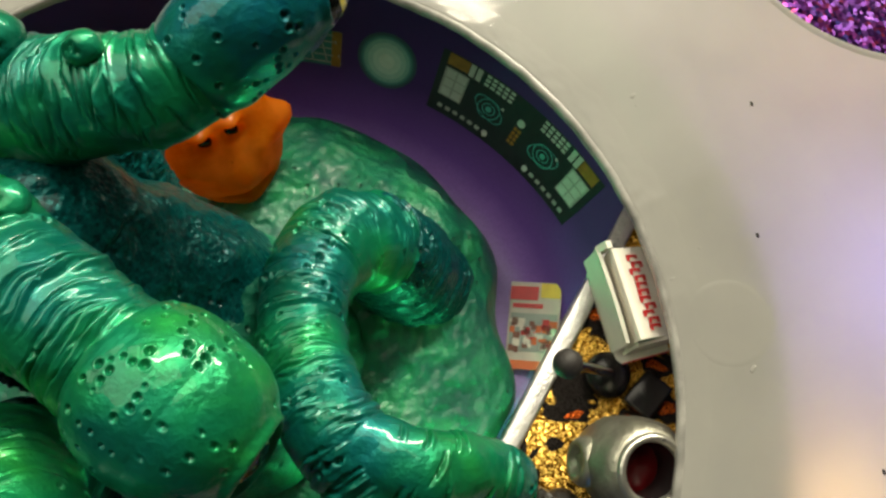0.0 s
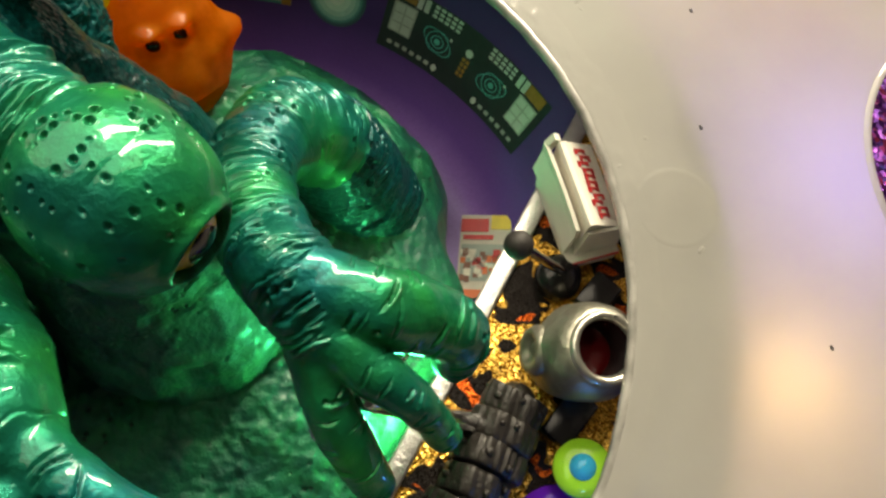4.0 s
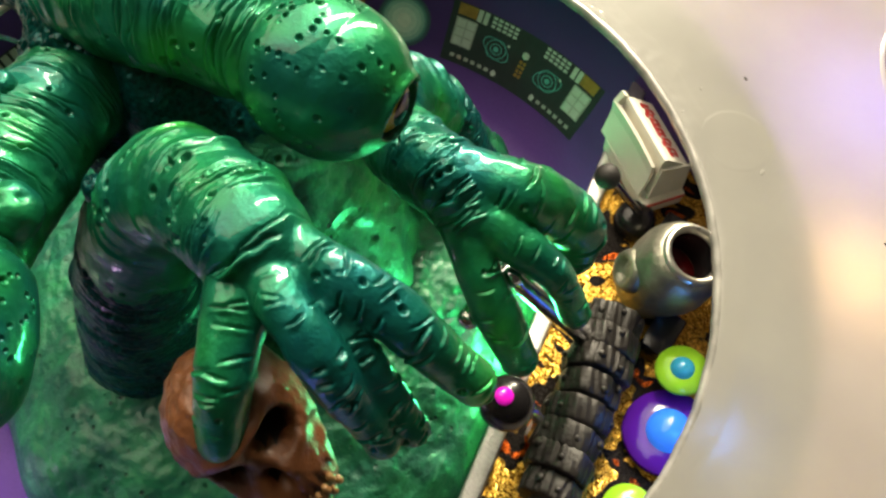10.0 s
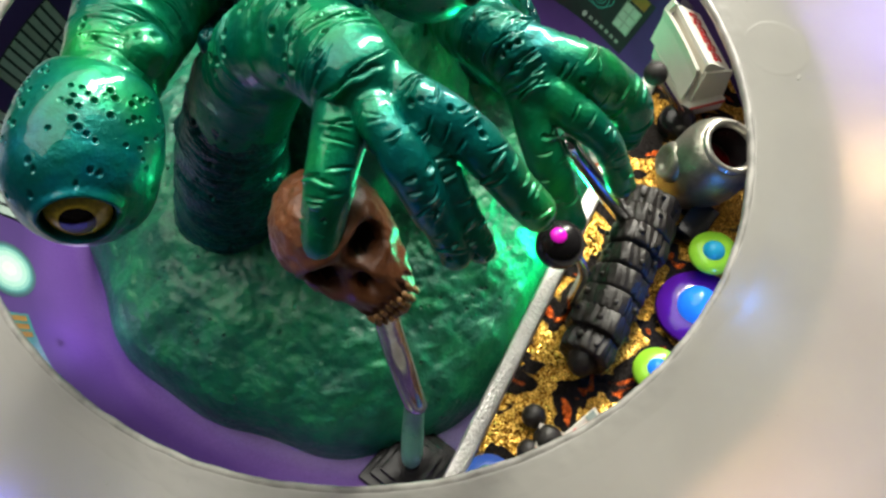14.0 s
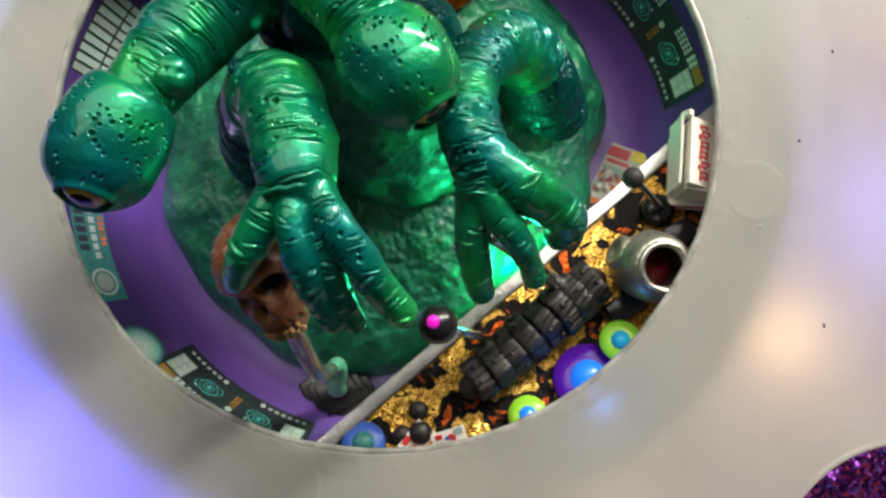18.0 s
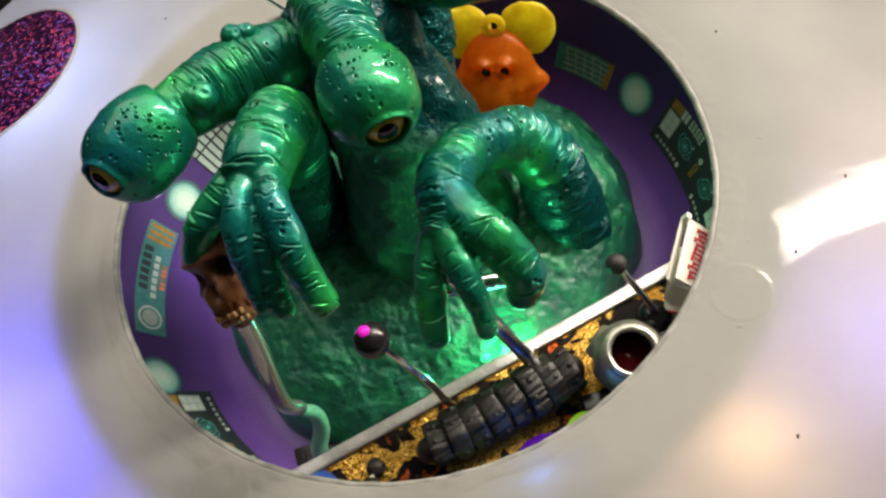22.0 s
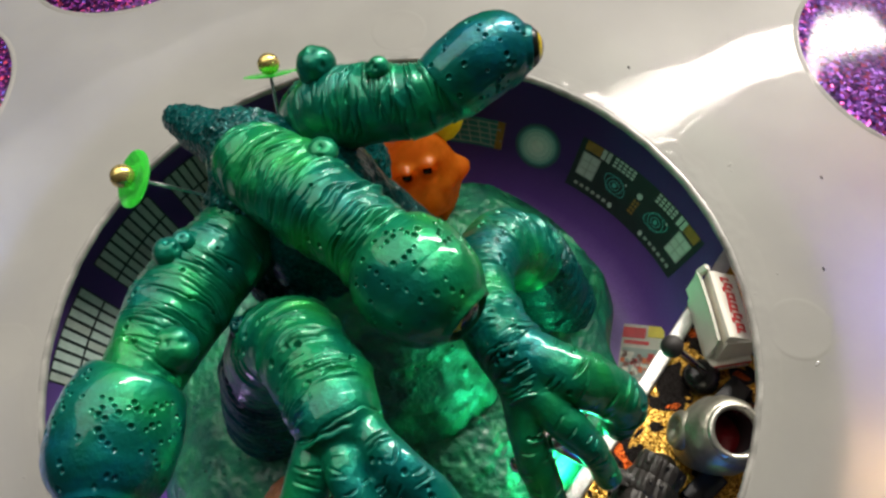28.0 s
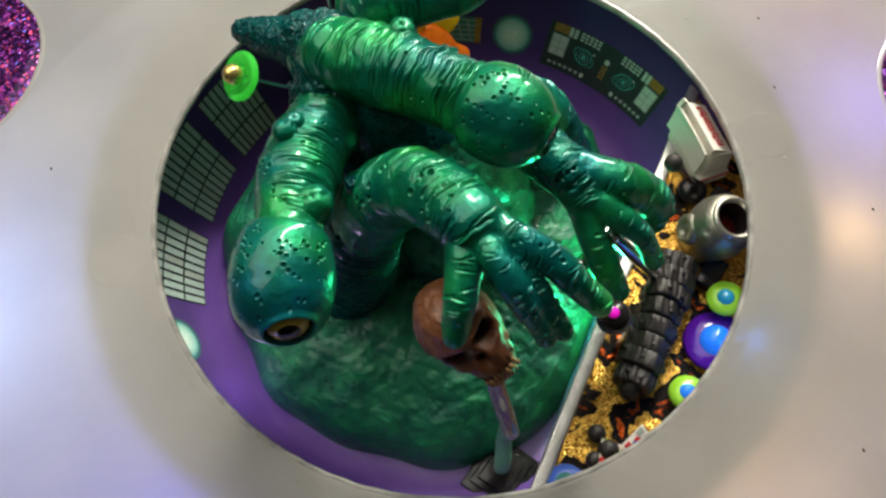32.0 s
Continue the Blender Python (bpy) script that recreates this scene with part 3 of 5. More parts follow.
def console_twin(angle, r_mid, flip=1):
    wide = 1.13
    base = print_rect("console_panel", angle, r_mid, -0.0160 * wide, 0.0160 * wide, -0.0068, 0.0062, M_NIGHT_INK, 0.00012, 10, 0, None, "printed twin-screen control console")
    p = lambda nm, x0, x1, y0, y1, mat, lift=0.00022: print_rect(nm, angle, r_mid, x0 * wide, x1 * wide, y0, y1, mat, lift, 3, 0, base)
    for sx in (-1, 1):
        x0, x1 = sorted((sx * 0.0106, sx * 0.0148))
        p("key_block", x0, x1, -0.0030, 0.0030, M_GREY_INK)
        for k in range(3):
            for q in range(2):
                a = sorted((sx * (0.0109 + 0.0019 * q), sx * (0.0125 + 0.0019 * q)))
                p("key", a[0], a[1], -0.0027 + 0.0019 * k, -0.0011 + 0.0019 * k, M_PALE_INK, 0.0003)
        a = sorted((sx * 0.0112, sx * 0.0148))
        p("amber_patch", a[0], a[1], 0.0036, 0.0060, M_GOLD_INK)
        for q in range(2):
            a = sorted((sx * (0.0090 + 0.0012 * q), sx * (0.0099 + 0.0012 * q)))
            p("indicator_bar", a[0], a[1], 0.0034, 0.0060, M_PALE_INK)
        for k in range(5):
            for q in range(3):
                a = sorted((sx * (0.0030 + 0.0011 * k), sx * (0.0038 + 0.0011 * k)))
                p("button", a[0], a[1], 0.0035 + 0.0009 * q, 0.0041 + 0.0009 * q, M_PALE_INK)
        a = sorted((sx * 0.0016, sx * 0.0100))
        p("screen", a[0], a[1], -0.0034, 0.0028, M_NIGHT_INK)
        c = sx * 0.0058 * wide
        print_disc("orbit", angle, r_mid, c, -0.0003, 0.0034, 0.0019, M_ORBIT, 0.0003, 36, 0.93, base, "", 0.35 * sx)
        print_disc("orbit", angle, r_mid, c, -0.0003, 0.0024, 0.0021, M_ORBIT, 0.00034, 32, 0.91, base, "", -0.5 * sx)
        print_disc("orbit", angle, r_mid, c, -0.0003, 0.0014, 0.0012, M_ORBIT, 0.00038, 28, 0.84, base)
        print_disc("orbit", angle, r_mid, c, -0.0003, 0.0006, 0.0006, M_ORBIT, 0.00042, 20, 0.0, base)
        print_disc("white_dot", angle, r_mid, c - 0.0024, 0.0016, 0.0003, 0.0003, M_PALE_INK, 0.00046, 12, 0, base)
        print_disc("white_dot", angle, r_mid, sx * 0.0046 * wide, -0.0052, 0.0006, 0.0007, M_PALE_INK, 0.0003, 18, 0, base)
        for k in range(6):
            a = sorted((sx * (0.0058 + 0.0015 * k), sx * (0.0067 + 0.0015 * k)))
            p("switch", a[0], a[1], -0.0056, -0.0048, M_GREY_INK)
    for k in range(4):
        for q in range(2):
            p("amber_key", -0.0007 + 0.0008 * q, -0.0001 + 0.0008 * q, -0.0034 + 0.0010 * k, -0.0027 + 0.0010 * k, M_GOLD_INK, 0.0003)
    print_disc("white_dot", angle, r_mid, 0, 0.0016, 0.0008, 0.0008, M_PALE_INK, 0.0003, 18, 0, base)
    return base


console_twin(radians(26.0), 0.0676)
console_twin(radians(-121.5), 0.0660)


def console_teal(angle, r_mid):
    wide = 1.24
    base = print_rect("side_console", angle, r_mid, -0.0125 * wide, 0.0125 * wide, -0.0034 * wide, 0.0034 * wide, M_TEAL_INK, 0.00012, 8, 0, None, "printed teal side console with amber keys")
    p = lambda nm, x0, x1, y0, y1, mat, lift=0.00022: print_rect(nm, angle, r_mid, x0 * wide, x1 * wide, y0 * wide, y1 * wide, mat, lift, 3, 0, base)
    for k in range(3):
        p("amber_strip", -0.0120 + 0.0014 * k, -0.0111 + 0.0014 * k, -0.0028, 0.0028, M_GOLD_INK)
    for k in range(6):
        p("amber_key", -0.0040 + 0.0010 * k, -0.0033 + 0.0010 * k, -0.0030, -0.0019, M_ORANGE_INK if k % 3 else M_GOLD_INK)
        p("pale_key", -0.0055 + 0.0017 * k, -0.0043 + 0.0017 * k, -0.0012, 0.0000, M_PALE_INK)
        p("dark_key", -0.0070 + 0.0017 * k, -0.0058 + 0.0017 * k, 0.0008, 0.0028, M_NIGHT_INK)
    print_disc("dial", angle, r_mid, 0.0088 * wide, 0.0, 0.0033, 0.0033, M_PALE_INK, 0.00024, 28, 0.82, base)
    print_disc("dial", angle, r_mid, 0.0088 * wide, 0.0, 0.0022, 0.0022, M_GREY_INK, 0.00024, 24, 0, base)
    return base


console_teal(radians(-163.4), 0.0690)


def console_thin(angle, r_mid):
    base = print_rect("wire_console", angle, r_mid, -0.0086, 0.0086, -0.0036, 0.0036, M_TEAL_INK, 0.00012, 6, 0, None, "printed teal wire-frame panel")
    for k in range(5):
        print_rect("wire_line", angle, r_mid, -0.0080, 0.0062, -0.0030 + 0.0014 * k, -0.0027 + 0.0014 * k, M_GREY_INK, 0.00022, 3, 0, base)
    for k in range(6):
        print_rect("wire_line", angle, r_mid, -0.0080 + 0.0026 * k, -0.0077 + 0.0026 * k, -0.0030, 0.0030, M_GREY_INK, 0.00024, 3, 0.25, base)
    print_rect("amber_strip", angle, r_mid, -0.0086, -0.0068, -0.0036, 0.0036, M_GOLD_INK, 0.00024, 3, 0, base)


console_thin(radians(64.3), 0.0668)
# pale planets: inks from a teal halo to a cream middle
HALO = [(0.0057, (0.035, 0.085, 0.11)), (0.0052, (0.045, 0.16, 0.17)), (0.0048, (0.09, 0.30, 0.28)), (0.0044, (0.22, 0.50, 0.44)), (0.0037, (0.36, 0.63, 0.54)), (0.0027, (0.50, 0.73, 0.62)), (0.0015, (0.62, 0.79, 0.68))]
HALO_INK = [plain("planet_ink", c, 0.45, 0, 900, 0.15, 0.05) for r, c in HALO]
for ang, rr in ((49.4, 0.0670), (176.0, 0.0678), (-140.5, 0.0690), (94.0, 0.0682)):
    disc = print_disc("printed_planet", radians(ang), rr, 0, 0, HALO[0][0], HALO[0][0], HALO_INK[0], 0.00010, 48, 0, None, "printed pale green planet")
    for k in range(1, 7):
        print_disc("glow_ring", radians(ang), rr, 0, 0, HALO[k][0], HALO[k][0], HALO_INK[k], 0.00010 + 0.00004 * k, 48, 0, disc)


# slatted window grids
def grid_panel(angle, r_mid, half, rows, cols=3, low=-0.0075, high=0.0125):
    base = print_rect("slat_window", angle, r_mid, -half, half, low, high, M_NIGHT_INK, 0.00012, 8, 0, None, "printed slatted window grid")
    step, col = 2 * half / rows, (high - low) / cols
    for i in range(rows):
        for j in range(cols):
            print_rect("slat", angle, r_mid, -half + step * (i + 0.16), -half + step * (i + 0.86), low + col * (j + 0.04), low + col * (j + 0.96),
                       M_SLAT if (i + j) % 5 else M_GREY_INK, 0.00024, 2, 0, base)


grid_panel(radians(119.8), 0.0665, 0.0076, 8)
grid_panel(radians(137.8), 0.0665, 0.0090, 9)
grid_panel(radians(158.2), 0.0665, 0.0098, 9)

# ---------- dashboard ----------
DECK = -0.0170
EDGE0, EDGE1 = Vector((-0.0095, -0.0612, 0)), Vector((0.0595, -0.0025, 0))
ALONG = (EDGE1 - EDGE0).normalized()
OUT = Vector((ALONG.y, -ALONG.x, 0))  # away from the figure


def dash(s, q, z=0.0):
    """A place on the dashboard: s metres along its edge from the near end, q metres back from the edge, z over its deck."""
    return EDGE0 + ALONG * s + OUT * q + Vector((0, 0, DECK + z))


dashboard = thing("dashboard", "leopard-print gold glitter dashboard with a silver edge strip", "dashboard", (0, 0, DECK))
R_DECK = 0.0728
mid_s = -EDGE0.dot(ALONG)
dist = (EDGE0 + ALONG * mid_s).length
half = math.sqrt(R_DECK**2 - dist**2)
cen = EDGE0 + ALONG * mid_s
a0 = math.atan2(*(cen - ALONG * half).yx)
a1 = math.atan2(*(cen + ALONG * half).yx)
rimpts = [Vector((R_DECK * math.cos(a0 + (a1 - a0) * k / 48), R_DECK * math.sin(a0 + (a1 - a0) * k / 48), 0)) for k in range(49)]
rows_n = 24
verts, faces = [], []
for k, p in enumerate(rimpts):
    q = cen + ALONG * ((p - cen).dot(ALONG))
    for j in range(rows_n + 1):
        w = q.lerp(p, j / rows_n)
        h = 0.0003 * noise.noise(w * 140) + 0.0002 * noise.noise(w * 420)
        verts.append((w.x, w.y, h))
for k in range(48):
    for j in range(rows_n):
        a = k * (rows_n + 1) + j
        faces.append((a, a + rows_n + 1, a + rows_n + 2, a + 1))
n0 = len(verts)
for k, p in enumerate(rimpts):
    q = cen + ALONG * ((p - cen).dot(ALONG))
    verts += [(q.x, q.y, -0.0016), (p.x, p.y, -0.0016)]
for k in range(48):
    faces.append((n0 + 2 * k, n0 + 2 * k + 1, n0 + 2 * k + 3, n0 + 2 * k + 2))
part("deck", mesh_of("deck", verts, faces), M_LEOPARD, dashboard)
ang = math.atan2(ALONG.y, ALONG.x)
strip = part("edge_strip", block(2 * half + 0.003, 0.0030, 0.0014, 0.0004, (0, 0, 0)), M_STRIP, dashboard, "rough silver edge strip")
strip.matrix_basis = Matrix.Translation(cen + OUT * 0.0003 + Vector((0, 0, 0.0004))) @ Matrix.Rotation(ang, 4, "Z")
front = part("front_panel", block(2 * half - 0.001, 0.0010, 0.0225, 0.0003, (0, 0, -0.0119)), M_SILVER, dashboard, "silver front panel")
front.matrix_basis = Matrix.Translation(cen - OUT * 0.0002) @ Matrix.Rotation(ang, 4, "Z")


# ---------- the figure ----------
def vnoise(p, freq, seed=0):
    """Smooth random values at places, about -1 to 1."""
    q = p * freq
    i = np.floor(q).astype(np.int64)
    f = q - i
    f = f * f * (3 - 2 * f)

    def h(dx, dy, dz):
        k = (i[:, 0] + dx) * 374761393 + (i[:, 1] + dy) * 668265263 + (i[:, 2] + dz) * 2147483647 + seed * 974634779
        k = (k ^ (k >> 13)) * 1274126177
        k = k ^ (k >> 16)
        return (k & 0xFFFF) / 32767.5 - 1

    def lerp(a, b, t):
        return a + (b - a) * t

    x0 = lerp(lerp(h(0, 0, 0), h(1, 0, 0), f[:, 0]), lerp(h(0, 1, 0), h(1, 1, 0), f[:, 0]), f[:, 1])
    x1 = lerp(lerp(h(0, 0, 1), h(1, 0, 1), f[:, 0]), lerp(h(0, 1, 1), h(1, 1, 1), f[:, 0]), f[:, 1])
    return lerp(x0, x1, f[:, 2])


def relief(v, s, th, way, seed, grooves, pits, depth, pit, span, pit_span, step):
    """How far places on a limb stand out or in: folds across it and pricked holes. step: the distance between regular folds."""
    rng = np.random.default_rng(seed)
    d = np.zeros(len(v))
    total = s.max()
    nick = step >= 0.0025
    wob = (0.25 if nick else 0.6) * (0.0010 * vnoise(v, 240, seed + 2) + 0.0004 * vnoise(v, 700, seed + 4))
    folds = [(total * rng.uniform(*span), rng.uniform(0.15, 0.6), rng.uniform(0.4, 1.0), rng.uniform(0.00007, 0.00012)) for _ in range(grooves)]
    if step:
        at = total * span[0]
        while at < total * span[1]:
            for _ in range(2):
                folds.append((at + rng.normal(0, 0.25 * step), rng.uniform(0.25, 0.6) if nick else rng.uniform(0.35, 1.1), rng.uniform(0.6, 1.3), rng.uniform(0.00008, 0.00015)))
            at += step * rng.uniform(0.7, 1.3)
    for at, wide, deep, sig in folds:
        band = np.nonzero(np.abs(s - at) < 0.0004)[0]
        if not len(band):
            continue
        pick = band[rng.integers(len(band))]
        for _try in range(5):
            if way[pick][2] > rng.uniform(-0.4, 0.7):
                break
            pick = band[rng.integers(len(band))]
        mid = th[pick]
        near = np.nonzero(np.abs(s - at) < 0.0034)[0]
        dt = (th[near] - mid + math.pi) % (2 * math.pi) - math.pi
        inside = np.clip(1.2 - np.abs(dt) / wide, 0, 1) ** 0.7
        off = s[near] - at - 0.0006 * rng.normal() * dt - 0.0005 * dt * dt * rng.normal() - wob[near]
        d[near] -= 1.35 * depth * deep * inside * np.exp(-((off / sig) ** 2))
        swell, wide_s = (0.45, 2.2) if nick or not step else (0.75, 3.4)
        d[near] += swell * depth * deep * inside * np.exp(-(((off - 1.4 * wide_s * sig) / (wide_s * sig)) ** 2))
    lo, hi = pit_span
    room = np.nonzero((s > total * lo) & (s < total * hi))[0]
    made = np.empty((0, 3))
    for _try in range(pits * 6):
        if len(made) >= pits or not len(room):
            break
        k = room[rng.integers(len(room))]
        group = [v[k]]
        if rng.random() < 0.22:
            side = np.cross(way[k], rng.normal(0, 1, 3))
            side /= np.linalg.norm(side) + 1e-9
            group = [v[k] + side * 3.0 * pit * g for g in range(int(rng.integers(2, 5)))]
        for centre in group:
            if len(made) and ((made - centre) ** 2).sum(1).min() < (2.6 * pit) ** 2:
                continue
            made = np.vstack([made, centre])
            size = pit * rng.uniform(0.65, 1.1)
            near = np.nonzero(((v - centre) ** 2).sum(1) < (4 * size) ** 2)[0]
            dist = np.sqrt(((v[near] - centre) ** 2).sum(1))
            d[near] -= 1.5 * size * np.exp(-((dist / size) ** 3))
            d[near] += 0.16 * size * np.exp(-(((dist - 1.5 * size) / (0.4 * size)) ** 2))
    return d


class Figure:
    """Gathers swept and round forms into one mesh with several paints."""

    def __init__(self):
        self.v, self.f, self.m, self.n = [], [], [], 0

    def add(self, verts, faces, paint):
        self.v.append(np.asarray(verts, float))
        self.f.append(np.asarray(faces, int) + self.n)
        self.m.append(np.full(len(faces), paint))
        self.n += len(verts)

    def limb(self, rows, n, m, seed, grooves=30, pits=40, depth=0.0004, pit=0.00042, span=(0.05, 0.95), paint=0, lump=0.0004, socket=None, pit_to=None, rough=0.0, step=0.0, slim=0.93, fine=1.95, round_fine=1.7, foot=None):
        """A swept limb with cross-wise wrinkles and pricked pits. socket: (centre, way, opening in radians, depth)."""
        rows = [(*q[:3], q[3] * slim) for q in rows]
        n, m = int(n * fine), int(m * round_fine)
        v, f, s, th, way, c, r = sweep(rows, n, m)
        total = s.max()
        d = lump * vnoise(v, 160, seed) + 0.4 * lump * vnoise(v, 420, seed + 1)
        d += relief(v, s, th, way, seed, grooves, pits, depth, pit, span, pit_to or span, step)
        if rough:
            d += rough * vnoise(v, 1100, seed + 5) + rough * vnoise(v, 2300, seed + 6)
        near = np.clip(r / (0.35 * np.median(r)), 0, 1)
        v = v + way * (d * near)[:, None]
        if socket is not None:
            centre, look_way, (wide_a, high_a), deep = socket
            w = np.array(look_way, float) / np.linalg.norm(look_way)
            across = np.cross(w, (0, 0, 1.0))
            across /= np.linalg.norm(across)
            upright = np.cross(across, w)
            off = v - np.array(centre)
            off /= np.linalg.norm(off, axis=1)[:, None] + 1e-9
            ax, ay = np.arctan2(off @ across, off @ w), np.arctan2(off @ upright, off @ w)
            a = np.hypot(ax / wide_a, ay / high_a)
            k = np.clip((1.08 - a) / 0.16, 0, 1)
            k = k * k * (3 - 2 * k)
            lid = np.exp(-(((a - 1.18) / 0.14) ** 2)) * np.where(ay > 0, 1.4, 0.8)
            v = v - w * (deep * k)[:, None] + w * (0.0005 * lid)[:, None]
        self.add(v, f, paint)
        if foot is not None:
            edge = s + 0.0022 * vnoise(v, 240, seed + 9) + 0.0014 * vnoise(v, 700, seed + 10)
            if len(foot) > 2:
                edge = edge + foot[2] * v[:, 0] + foot[3] * (v[:, 1] - 0.010)
            self.m[-1][edge[f[:, 0]] < total * foot[1]] = foot[0]

    def fused(self, limbs, seed, paint=0, foot=None, voxel=0.00019, slim=0.93, lump=0.0004, thin=0.82):
        """An arm and its fingers grown into one skin. limbs: (rows, grooves, pits, depth, pit, span, step), the arm first."""
        verts, faces, k = [], [], 0
        axes = []
        for g, (rows, *_) in enumerate(limbs):
            rows = [(*q[:3], q[3] * slim * (thin if g else 1.0)) for q in rows]
            v, f, *_ = sweep(rows, 60, 40)
            verts.append(v)
            faces.append(f + k)
            k += len(v)
            line, s = smooth_line(rows, 90)
            tan = np.gradient(line[:, :3], axis=0)
            tan /= np.linalg.norm(tan, axis=1)[:, None]
            axes.append((line, s, tan))
        me = mesh_of("grown", np.concatenate(verts), np.concatenate(faces))
        tmp = new("grown", me)
        md = tmp.modifiers.new("grow", "REMESH")
        md.mode, md.voxel_size, md.adaptivity = "VOXEL", voxel, 0.0
        done = bpy.data.meshes.new_from_object(tmp.evaluated_get(bpy.context.evaluated_depsgraph_get()))
        bpy.data.objects.remove(tmp)
        v = np.empty(3 * len(done.vertices), np.float32)
        done.vertices.foreach_get("co", v)
        v = v.reshape(-1, 3).astype(float)
        f = np.empty(4 * len(done.polygons), np.int32)
        done.loops.foreach_get("vertex_index", f)
        f = f.reshape(-1, 4)
        bpy.data.meshes.remove(done)
        # which limb each place belongs to, and how near the next one is
        best, second = np.full(len(v), 9.0), np.full(len(v), 9.0)
        own, at = np.zeros(len(v), int), np.zeros(len(v), int)
        for q, (line, s, tan) in enumerate(axes):
            for lo in range(0, len(v), 20000):
                part_v = v[lo:lo + 20000]
                dist = np.sqrt(((part_v[:, None] - line[None, :, :3]) ** 2).sum(2)) - line[None, :, 3]
                j = dist.argmin(1)
                dist = dist[np.arange(len(j)), j]
                sl = slice(lo, lo + 20000)
                closer = dist < best[sl]
                second[sl] = np.where(closer, best[sl], np.minimum(second[sl], dist))
                best[sl] = np.where(closer, dist, best[sl])
                own[sl] = np.where(closer, q, own[sl])
                at[sl] = np.where(closer, j, at[sl])
        soft = np.clip(1 - (second - best) / 0.0009, 0.06, 1)[:, None]
        e = np.concatenate([f[:, (0, 1)], f[:, (1, 2)], f[:, (2, 3)], f[:, (3, 0)]])
        count = np.bincount(e[:, 0], minlength=len(v)) + np.bincount(e[:, 1], minlength=len(v))
        for _ in range(26):
            mean = np.stack([np.bincount(e[:, 0], v[e[:, 1], x], len(v)) + np.bincount(e[:, 1], v[e[:, 0], x], len(v)) for x in range(3)], 1) / count[:, None]
            v = v + 0.6 * soft * (mean - v)
        fn = np.cross(v[f[:, 2]] - v[f[:, 0]], v[f[:, 3]] - v[f[:, 1]])
        way = np.stack([sum(np.bincount(f[:, c], fn[:, x], len(v)) for c in range(4)) for x in range(3)], 1)
        way /= np.linalg.norm(way, axis=1)[:, None] + 1e-12
        d = lump * vnoise(v, 160, seed) + 0.4 * lump * vnoise(v, 420, seed + 1)
        along = np.zeros(len(v))
        for q, ((line, s, tan), (rows, grooves, pits, depth, pit, span, step)) in enumerate(zip(axes, limbs)):
            mine = np.nonzero(own == q)[0]
            if not len(mine):
                continue
            c, t = line[at[mine], :3], tan[at[mine]]
            off = v[mine] - c
            sm = s[at[mine]] + (off * t).sum(1)
            along[mine] = sm if q == 0 else s[-1] + 1.0
            up = np.array((0, 0, 1.0)) - t * t[:, 2:3]
            up /= np.linalg.norm(up, axis=1)[:, None] + 1e-9
            th = np.arctan2((off * np.cross(t, up)).sum(1), (off * up).sum(1))
            d[mine] += relief(v[mine], sm, th, way[mine], seed + 7 * q, grooves, pits, depth, pit, span, span, step)
        v = v + way * d[:, None]
        self.add(v, f, paint)
        if foot is not None:
            edge = along + 0.0022 * vnoise(v, 240, seed + 9) + 0.0014 * vnoise(v, 700, seed + 10)
            self.m[-1][edge[f[:, 0]] < axes[0][1][-1] * foot[1]] = foot[0]

    def lump(self, at, radius, paint=0, scale=(1, 1, 1), seed=0, seg=48, pits=0):
        rng = np.random.default_rng(seed)
        u = np.linspace(0, 2 * math.pi, seg, endpoint=False)
        w = np.linspace(0.02, math.pi - 0.02, seg // 2)
        uu, ww = np.meshgrid(u, w)
        way = np.stack([np.cos(uu) * np.sin(ww), np.sin(uu) * np.sin(ww), np.cos(ww)], -1).reshape(-1, 3)
        v = way * radius
        d = 0.09 * radius * vnoise(v + np.array(at), 420, seed) + 0.04 * radius * vnoise(v + np.array(at), 1100, seed + 3)
        for _ in range(pits + 5):
            k = rng.integers(len(v))
            d -= 0.0006 * np.exp(-((v - v[k]) ** 2).sum(1) / 0.0005**2)
        v = (v + way * d[:, None]) * np.array(scale) + np.array(at)
        k, m = len(w), seg
        i, j = np.meshgrid(np.arange(k - 1), np.arange(m), indexing="ij")
        jj = (j + 1) % m
        self.add(v, np.stack([i * m + j, (i + 1) * m + j, (i + 1) * m + jj, i * m + jj], -1).reshape(-1, 4), paint)

    def eye(self, centre, look_way, radius, iris=0.62, pupil=0.30):
        """An eyeball: dark white, amber iris and black pupil, all real rings of faces."""
        w = np.array(look_way, float) / np.linalg.norm(look_way)
        u = np.cross(w, (0, 0, 1.0))
        u /= np.linalg.norm(u)
        x = np.cross(w, u)
        rings = [0.001, pupil * 0.5, pupil, pupil + 0.02, (pupil + iris) / 2, iris, iris + 0.03, 1.0, 1.4, 1.9]
        seg = 40
        t = np.linspace(0, 2 * math.pi, seg, endpoint=False)
        v = np.concatenate([np.array(centre) + radius * (math.cos(a) * w + math.sin(a) * (np.cos(t)[:, None] * u + np.sin(t)[:, None] * x)) for a in rings])
        for q in range(len(rings) - 1):
            fs = [(q * seg + a, (q + 1) * seg + a, (q + 1) * seg + (a + 1) % seg, q * seg + (a + 1) % seg) for a in range(seg)]
            paint = 4 if rings[q + 1] <= pupil + 1e-6 else 3 if rings[q + 1] <= iris + 1e-6 else 5
            if q == 0:
                self.add(v, fs, paint)
                start = self.n - len(v)
            else:
                self.f.append(np.array(fs) + start)
                self.m.append(np.full(len(fs), paint))

